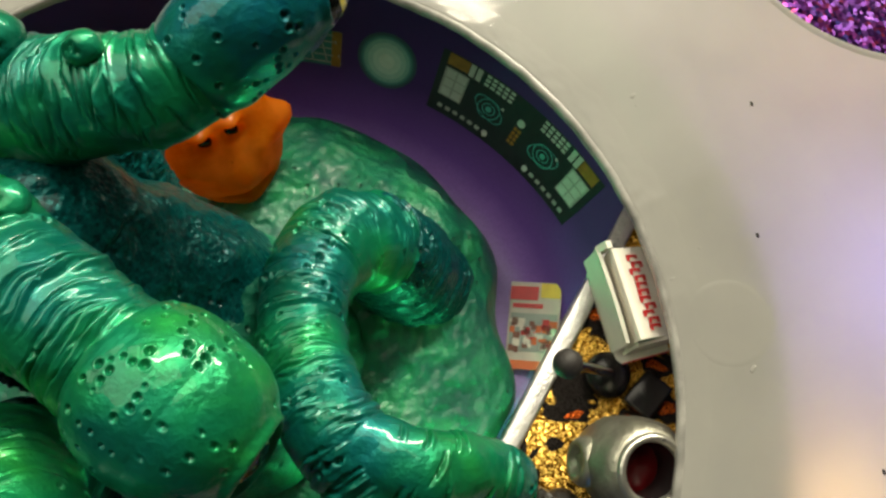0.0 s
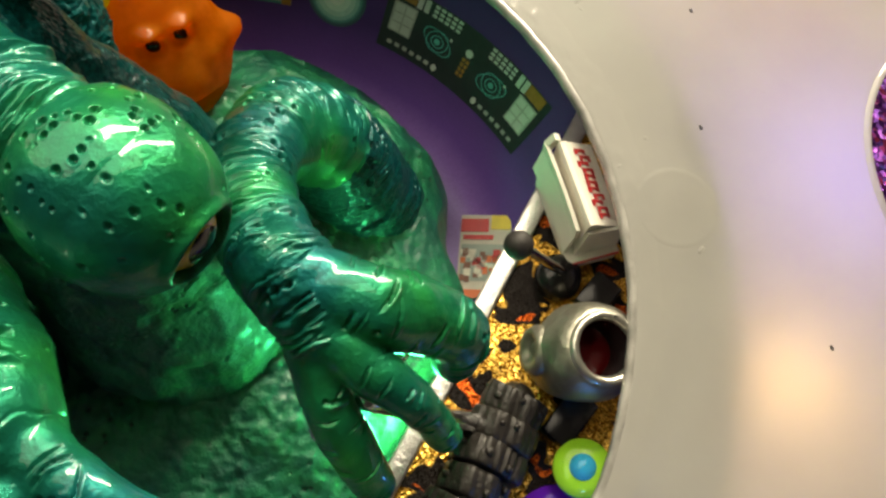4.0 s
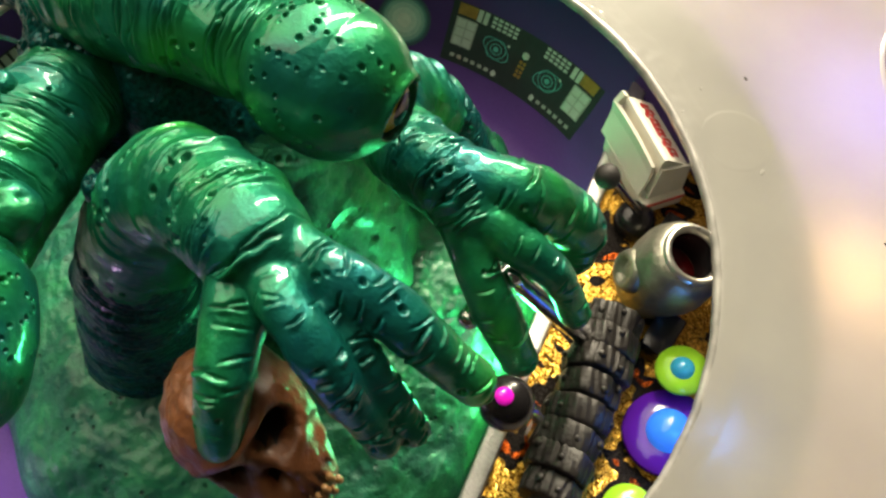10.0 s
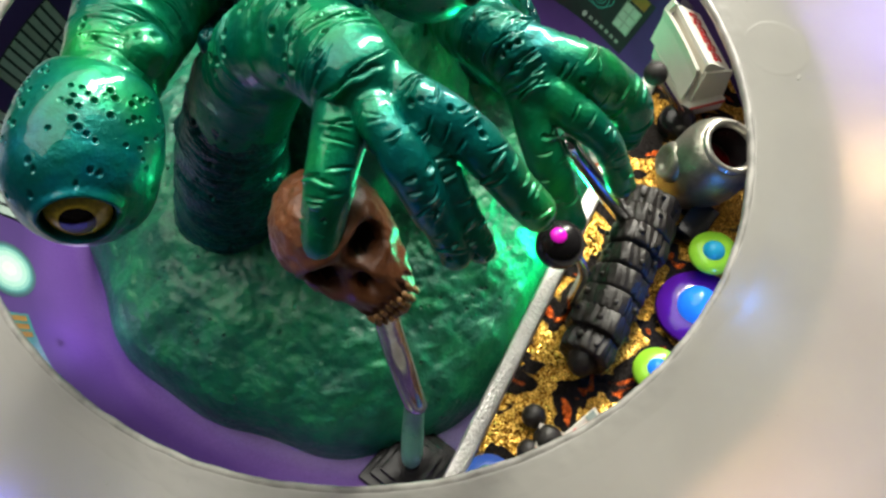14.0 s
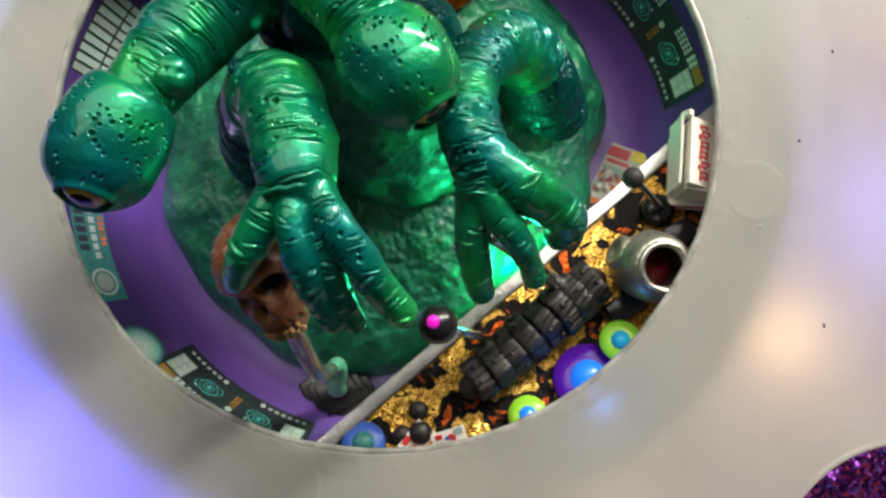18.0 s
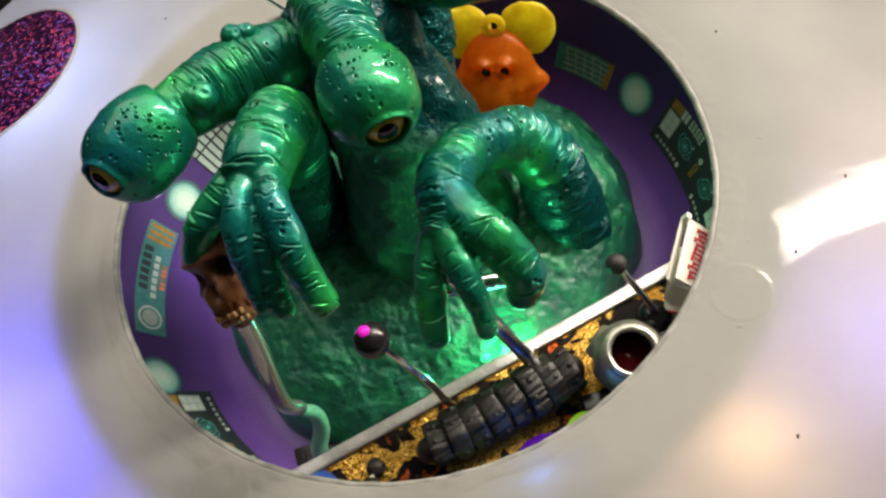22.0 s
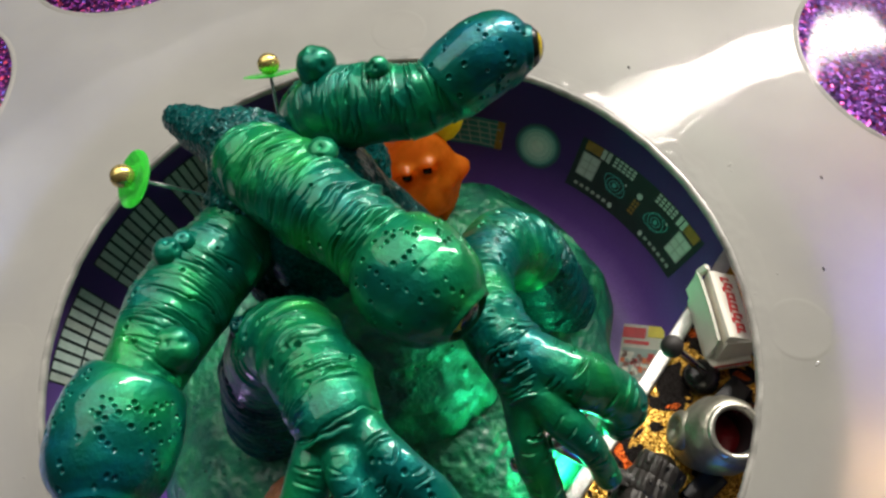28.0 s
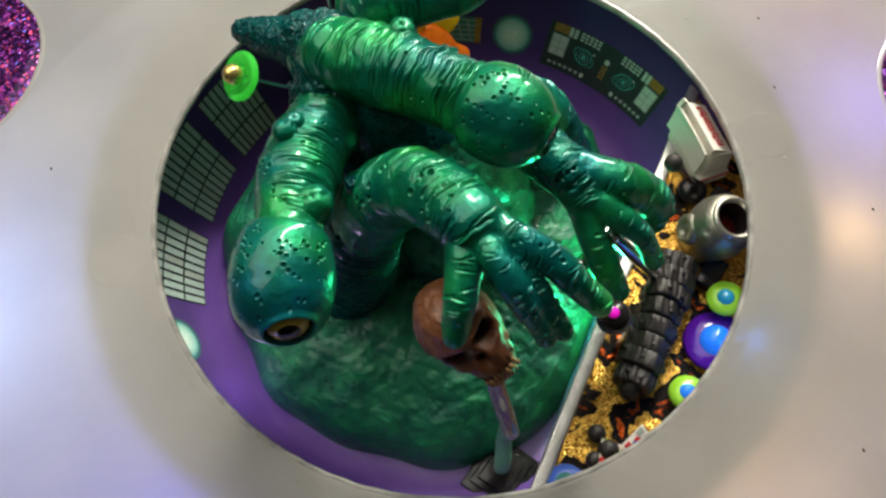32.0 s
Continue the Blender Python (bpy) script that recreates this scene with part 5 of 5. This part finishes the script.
for k in range(8):
    p = r0.lerp(r1, (k + 0.1) / 7.6)
    big = (0.0045, 0.0050, 0.0053, 0.0049, 0.0052, 0.0049, 0.0050, 0.0043)[k]
    notches = [rib_rng.uniform(0, 6.28) for _ in range(5)]

    def worn(t, r, z, kk=k, cuts=tuple(notches)):
        """Uneven rubber with a few notches."""
        if r < 0.003:
            return 0.0
        cut = max(math.exp(-((((t - c + math.pi) % (2 * math.pi)) - math.pi) / 0.07) ** 2) for c in cuts)
        return 0.00026 * math.sin(3 * t + 2 * kk) + 0.00018 * math.sin(8 * t + 3 * kk) + 0.00008 * math.sin(23 * t + 900 * z + kk) - 0.00045 * cut

    half_w = 0.00203
    v, f = lathe([(0.0, -half_w * 0.92)] + [(big * (0.86 + 0.15 * math.cos(a) ** 0.4), half_w * math.sin(a)) for a in np.linspace(-1.45, 1.45, 13)] + [(0.0, half_w * 0.92)], 110, False, worn)
    ob = under(grip, part("rib", mesh_of("rib", v, f), M_RUBBER, grip))
    ob.matrix_basis = Matrix.Translation(p) @ turned_to(axis) @ Matrix.Rotation(0.10 * math.sin(5 * k + 1), 4, "X") @ Matrix.Rotation(0.10 * math.sin(7 * k), 4, "Y") @ Matrix.Rotation(0.4 * k, 4, "Z")
    for q in range(9):
        t = 0.7 * q + rib_rng.uniform(-0.2, 0.2)
        rv = part("nub", ball(rib_rng.uniform(0.00042, 0.00075), 10, 7, (1, 1, 0.75)), M_RUBBER, ob)
        rv.matrix_basis = Matrix.Rotation(t, 4, "Z") @ Matrix.Translation((big * 0.99, 0, rib_rng.uniform(-0.0010, 0.0010))) @ Matrix.Rotation(math.pi / 2, 4, "Y")
under(grip, part("core", bar([(*r0, 0.0032), (*r0.lerp(r1, 0.5), 0.0034), (*r1, 0.0026)], 12, 20), M_RUBBER, grip))
for k, (s, q, rr) in enumerate(((0.012, 0.011, 0.0024), (0.009, 0.009, 0.0019), (0.0145, 0.0075, 0.0020), (0.0075, 0.0125, 0.0016))):
    ob = part("black_stud", ball(rr, 22, 14, (1, 1, 0.85)), M_RUBBER, None)
    ob.location = dash(s, q, rr * 0.8)
    tagged(ob, "small dusty black rubber stud on the dashboard", "stud", "studs beside the ribbed lever")

# ---------- pewter barrel with a red lens ----------
ax = Vector((0.13, -0.20, 0.97)).normalized()
top = Vector((0.0535, -0.0312, -0.0005))
back = top - ax * 0.0138
barrel = thing("pewter_barrel", "worn pewter barrel lamp with a dark red lens in its mouth", "indicator lamp", tuple(back))


def facets(t, r, z):
    """Six flattened sides."""
    u = t % (math.pi / 3) - math.pi / 6
    return (r > 0.0052) * r * 0.55 * (math.cos(math.pi / 6) / math.cos(u) - 0.93) * max(0.0, 1 - abs(z - 0.005) / 0.009)


v, f = lathe([(0.0, -0.0040), (0.0046, -0.0040), (0.0060, -0.0026), (0.0066, 0.000), (0.0073, 0.0035), (0.0075, 0.0072), (0.0073, 0.0102), (0.0067, 0.0124), (0.0058, 0.0138), (0.0050, 0.0142), (0.0043, 0.0138), (0.0040, 0.0120), (0.0040, 0.0060)], 72, False, facets)
b = part("body", mesh_of("body", v, f), M_PEWTER, barrel)
b.matrix_basis = turned_to(ax) @ Matrix.Scale(0.94, 4)
v, f = lathe([(0.0, 0.0084), (0.0022, 0.0081), (0.0041, 0.0072)], 40)
part("lens", mesh_of("lens", v, f), M_REDGLASS, barrel, "dark red lens").matrix_basis = turned_to(ax) @ Matrix.Scale(0.94, 4)
v, f = lathe([(0.0054, 0.0138), (0.0053, 0.0147), (0.0048, 0.0151), (0.0042, 0.0147), (0.0040, 0.0138)], 64)
part("mouth_ring", mesh_of("mouth_ring", v, f), M_WORN_RIM, barrel, "worn bright mouth ring").matrix_basis = turned_to(ax) @ Matrix.Scale(0.94, 4)
v, f = lathe([(0.0036, -0.0006), (0.0036, 0.0010), (0.0030, 0.0020), (0.0022, 0.0020), (0.0019, 0.0012), (0.0, 0.0008)], 24)
side_port = part("side_port", mesh_of("side_port", v, f), M_PEWTER, barrel)
side_port.matrix_basis = Matrix.Translation(ax * 0.004) @ turned_to((-0.75, 0.30, 0.25)) @ Matrix.Translation((0, 0, 0.0058))

# black sleeve added so that the pewter mouth stays dark inside
v, f = lathe([(0.0040, 0.0138), (0.00385, 0.0120), (0.0038, 0.0076)], 48)
part("throat", mesh_of("throat", v, f), M_BLACK, barrel, "black sleeve added to darken the mouth").matrix_basis = turned_to(ax) @ Matrix.Scale(0.94, 4)

# ---------- wooden-black feet on the deck ----------
for s, q, w, h in ((0.0790, 0.0150, 0.0062, 0.0030), (0.0600, 0.0190, 0.0080, 0.0030)):
    ob = part("black_block", block(w, 0.0048, h, 0.0004), M_BLACK, None)
    ob.matrix_basis = Matrix.Translation(dash(s, q, h / 2 + 0.0002)) @ Matrix.Rotation(0.5, 4, "Z")
    tagged(ob, "small gloss black block on the glitter deck", "block")


# ---------- googly buttons ----------
def button(at, tilt, rad, ring_mat, dome_mat, dome, label, group=""):
    e = thing("button", label, "button", at, group)
    v, f = lathe([(0, 0), (rad * 0.92, 0.0), (rad, 0.0004), (rad * 0.96, 0.0009), (rad * 0.55, 0.0014), (0, 0.0015)], 48)
    ob = part("disc", mesh_of("disc", v, f), ring_mat, e)
    ob.matrix_basis = turned_to(tilt)
    v, f = lathe([(dome * math.cos(a), 0.0012 + 0.8 * dome * math.sin(a)) for a in np.linspace(0, math.pi / 2, 9)], 36)
    part("dome", mesh_of("dome", v, f), dome_mat, e).matrix_basis = turned_to(tilt)
    return e


button((0.0467, -0.0440, -0.0125), (-0.12, 0.1, 1), 0.0042, M_LIME, M_SKYBLUE, 0.0019, "lime green disc button with a pale blue dome", "eye buttons")
button((0.0405, -0.0512, -0.0155), (-0.10, 0.12, 1), 0.0072, M_PURPLE, M_BLUE, 0.0036, "violet disc button with a glowing blue dome", "eye buttons")
button((0.0282, -0.0585, -0.0145), (-0.10, 0.12, 1), 0.0040, M_LIME, M_BLUE, 0.0017, "lime green disc button with a deep blue dome", "eye buttons")
button((-0.0045, -0.0640, -0.0165), (0.0, 0.2, 1), 0.0044, M_BLUE_INK, M_TEAL_INK, 0.0022, "blue disc button with a teal dome", "eye buttons")

# ---------- black bead pin beside the box ----------
peg = thing("bead_peg", "matt black bead on a steel peg in a black socket", "lever", (0.0560, -0.0165, DECK))
under(peg, part("bead", ball(0.0021, 28, 18), M_MATTE, peg)).location = (0.0481, -0.0139, 0.0002)
under(peg, part("peg", bar([(0.0493, -0.0143, -0.0014, 0.0007), (0.0560, -0.0165, -0.0125, 0.0008)], 10, 12), M_CHROME, peg, "steel peg"))
v, f = lathe([(0.0, 0.0), (0.0034, 0.0), (0.0037, 0.0012), (0.0034, 0.0030), (0.0022, 0.0042), (0.0, 0.0045)], 32)
part("socket", mesh_of("socket", v, f), M_BLACK, peg)

# ---------- little carton ----------
carton = thing("carton", "small white folded carton with red lettering bars, open at one side", "box", (0.0592, -0.0072, DECK))
ALC, OUTC = Vector((-0.094, -0.9955, 0)), Vector((0.9955, -0.094, 0))


def box_at(a, o, z):
    """A place in the carton: along it, outwards and over its foot."""
    return ALC * a + OUTC * o + Vector((0, 0, z))


def prism(name, section, a0, a1, mat, label="", bow=0.0):
    n = len(section)
    steps = 7
    verts = [box_at(a0 + (a1 - a0) * k / (steps - 1), o, z + bow * (1 - (2 * k / (steps - 1) - 1) ** 2)) for k in range(steps) for o, z in section]
    faces = [(k * n + i, k * n + (i + 1) % n, (k + 1) * n + (i + 1) % n, (k + 1) * n + i) for k in range(steps - 1) for i in range(n)]
    faces += [tuple(range(n))[::-1], tuple(range((steps - 1) * n, steps * n))]
    bm = bmesh.new()
    vs = [bm.verts.new(q) for q in verts]
    for fc in faces:
        bm.faces.new([vs[i] for i in fc])
    bmesh.ops.recalc_face_normals(bm, faces=bm.faces)
    return part(name, bm, mat, carton, label, False)


prism("tray", [(-0.0006, 0.0012), (0.0072, 0.0012), (0.0074, 0.0042), (-0.0008, 0.0042)], -0.0064, 0.0086, M_CARD, "flat lower tray")
prism("body", [(0.0008, 0.0045), (0.0074, 0.0045), (0.0072, 0.0098), (0.0067, 0.0110), (0.0016, 0.0150), (0.0009, 0.0151), (0.0006, 0.0144)], -0.0066, 0.0070, M_CARD)
prism("front_flap", [(-0.0012, 0.0048), (-0.0007, 0.0046), (0.0000, 0.0110), (-0.0004, 0.0138), (-0.0009, 0.0136), (-0.0006, 0.0110)], -0.0078, 0.0068, M_CARD, "open side flap", 0.0006)
prism("end_flap", [(0.0004, 0.0044), (0.0074, 0.0044), (0.0066, 0.0118), (0.0008, 0.0132)], 0.0071, 0.0076, M_CARD, "end flap")
prism("corner_tab", [(0.0002, 0.0120), (0.0012, 0.0150), (0.0002, 0.0158), (-0.0008, 0.0136)], -0.0079, -0.0068, M_CARD, "folded corner tab")
prism("red_line", [(-0.0008, 0.0034), (0.0074, 0.0034), (0.0074, 0.0040), (-0.0008, 0.0040)], 0.0086, 0.0088, M_RED, "red line")
for k in range(11):
    a, o = -0.0054 + 0.00105 * k, 0.0026 + 0.0003 * (k % 2) + 0.0002 * ((k + 1) % 3)
    for lo, hi, wide in ((0.0, 0.0020, 0.00038), (0.0, 0.0005, 0.0009), (0.0015, 0.0020, 0.0009 if k % 2 else 0.0006)):
        z0, z1 = 0.01515 - (o + lo - 0.0016) * 0.784, 0.01515 - (o + hi - 0.0016) * 0.784
        prism("lettering_bar", [(o + lo, z0), (o + hi, z1), (o + hi, z1 + 0.00015), (o + lo, z0 + 0.00015)], a, a + wide, M_RED)

# ---------- magazine on the floor ----------
mag = thing("magazine", "tiny glossy magazine with red title bars and a street picture", "magazine", (0.0522, -0.0025, -0.0392))
mm = Matrix.Rotation(radians(-26.5), 4, "Z") @ Matrix.Rotation(radians(-13), 4, "Y") @ Matrix.Scale(1.07, 4)
part("cover", block(0.0088, 0.0152, 0.0005, 0.0001), M_PAPER, mag, "", False).matrix_basis = mm
for nm, x, y, w, h, mat in (("title_bar", -0.0019, 0.0056, 0.0048, 0.0024, M_RED), ("title_bar", -0.0012, 0.0034, 0.0052, 0.0008, M_RED), ("corner_flash", 0.0026, 0.0062, 0.0034, 0.0026, M_YELLOW),
                            ("picture", 0.0, -0.0012, 0.0080, 0.0066, M_GREY_INK), ("foot_band", 0.0, -0.0068, 0.0086, 0.0015, M_ORANGE_INK)):
    part(nm, block(w, h, 0.0002, 0, (x, y, 0.0003)), mat, mag, "", False).matrix_basis = mm
rng = random.Random(5)
for k in range(40):
    part("picture_patch", block(rng.uniform(0.0006, 0.0015), rng.uniform(0.0006, 0.0014), 0.0002, 0, (rng.uniform(-0.0036, 0.0036), rng.uniform(-0.0042, 0.0008), 0.00042)), rng.choice((M_BROWN, M_BROWN, M_ORANGE_INK, M_CARD, M_CARD, M_RED)), mag, "", False).matrix_basis = mm


# ---------- orange charm ----------
def charm_mesh():
    """A flat, puffed charm: pointed cheeks, brow, muzzle with two holes, round ears with a hanging loop."""
    f2 = Figure()
    u = np.linspace(0, 2 * math.pi, 96, endpoint=False)
    near_a = lambda c, w: np.exp(-(((u - c + math.pi) % (2 * math.pi) - math.pi) / w) ** 2)
    out = 0.0068 + 0.0019 * near_a(-0.02, 0.18) + 0.0019 * near_a(math.pi + 0.02, 0.18) + 0.0004 * near_a(-math.pi / 2, 0.5)
    for sgn in (1, -1):
        rings = []
        for k in np.linspace(0.02, 1, 34):
            x, y = out * np.cos(u) * k, out * np.sin(u) * k * 1.32
            z = np.full(96, 0.0036 * math.sqrt(max(0, 1 - k**2.2)) * (1 if sgn > 0 else 0.5))
            if sgn > 0:
                z = z + 0.0022 * np.exp(-(x / 0.0036) ** 2 - ((y + 0.0030) / 0.0034) ** 2)
                for sx in (-1, 1):
                    z = z - 0.0028 * np.exp(-((x - 0.0016 * sx) / 0.0009) ** 2 - ((y - 0.0026) / 0.0007) ** 2)
                    z = z + 0.0017 * np.exp(-((x - 0.0019 * sx) / 0.0012) ** 2 - ((y - 0.0044 + 0.15 * np.abs(x - 0.0019 * sx)) / 0.0006) ** 2)
                    z = z + 0.0006 * np.exp(-((x - 0.0040 * sx) / 0.0014) ** 2 - ((y + 0.0005) / 0.0016) ** 2)
                z = z - 0.0016 * np.exp(-(x / 0.0034) ** 2 - ((y + 0.0052 + 26 * x * x) / 0.0005) ** 2)
                z = z + 0.0011 * np.exp(-(x / 0.0022) ** 2 - ((y + 0.0066) / 0.0007) ** 2)
            rings.append(np.stack([x, y, sgn * z], 1))
        v = np.concatenate(rings)
        fs = [(q * 96 + a, (q + 1) * 96 + a, (q + 1) * 96 + (a + 1) % 96, q * 96 + (a + 1) % 96)[::sgn] for q in range(33) for a in range(96)]
        f2.add(v, fs, 0)
    for sx in (-1, 1):
        f2.lump((0.0052 * sx, 0.0084, -0.0012), 0.0046, 1, (1, 1.0, 0.24), 3 + sx, 40)
        f2.lump((0.0030 * sx, -0.0096, -0.0010), 0.0026, 1, (1.25, 0.85, 0.8), 9 + sx, 32)
        f2.lump((0.0016 * sx, 0.0026, 0.0027), 0.0008, 2, (1, 1.1, 0.8), 19 + sx, 16)
    v, fs = lathe([(0.0014 + 0.0007 * math.cos(a), 0.0007 * math.sin(a)) for a in np.linspace(0, 2 * math.pi, 12, endpoint=False)], 24, True)
    f2.add(np.array(v) + np.array((0, 0.0098, 0.0008)), fs, 1)
    return f2.build("charm", [M_ORANGE, M_AMBER, M_PUPIL])


charm = part("charm", charm_mesh(), None, None)
tagged(charm, "clear orange plastic animal-face charm with yellow ears standing on the puddle", "charm")
charm.matrix_basis = Matrix.Translation((0.0122, 0.0393, -0.0109)) @ Matrix.Rotation(radians(8), 4, "Z") @ Matrix.Rotation(radians(64), 4, "X") @ Matrix.Scale(1.42, 4)


# ---------- dressmaker's pins with sequins ----------
def head_pin(head, into, where, size):
    h, i = Vector(head), Vector(into)
    w = (i - h).normalized()
    e = thing("bead_pin", "gold bead-headed pin with a fluorescent green sequin stuck in the figure", "pin", tuple(i), "bead pins")
    under(e, part("shaft", bar([(*h, 0.00032), (*h.lerp(i, 0.5), 0.00032), (*(i + w * 0.003), 0.00028)], 8, 10), M_CHROME, e, "thin steel shaft"))
    b = under(e, part("bead", ball(0.0019, 28, 18), M_BRASS, e, "gold glass bead"))
    b.matrix_basis = Matrix.Translation(h)
    v, f = lathe([(0.0005, 0.0), (size * 0.5, 0.00025), (size, 0.0006), (size, 0.0008), (size * 0.5, 0.00045), (0.0005, 0.0002)], 48, True)
    s = under(e, part("sequin", mesh_of("sequin", v, f), M_SEQUIN, e, "fluorescent green sequin"))
    s.matrix_basis = Matrix.Translation(h + w * where) @ turned_to(-w)


head_pin((-0.0350, 0.0226, 0.0373), (-0.0225, 0.0232, 0.0235), 0.0026, 0.0047)
head_pin((-0.0100, 0.0426, 0.0320), (-0.0108, 0.0335, 0.0235), 0.0024, 0.0047)


# ---------- printed cards at the near edge ----------
def card(at, rz, rx, mats, label):
    e = thing("card", label, "card", at, "printed cards")
    m = Matrix.Rotation(rz, 4, "Z") @ Matrix.Rotation(rx, 4, "X")
    part("sheet", block(0.0068, 0.0048, 0.0003, 0.0), M_CARD, e, "", False).matrix_basis = m
    rg = random.Random(int(abs(at[0]) * 1e5))
    for k in range(9):
        part("print_patch", block(rg.uniform(0.0008, 0.0022), rg.uniform(0.0006, 0.0014), 0.0002, 0, (rg.uniform(-0.0024, 0.0024), rg.uniform(-0.0017, 0.0017), 0.0002)), rg.choice(mats), e, "", False).matrix_basis = m


card((0.0062, -0.0632, -0.0150), 0.9, 0.35, (M_RED, M_BROWN, M_ORANGE_INK), "small white card with red and brown print")
card((0.0128, -0.0634, -0.0140), 0.3, 0.45, (M_BLUE_INK, M_RED, M_GREY_INK), "small white card with blue and red print")
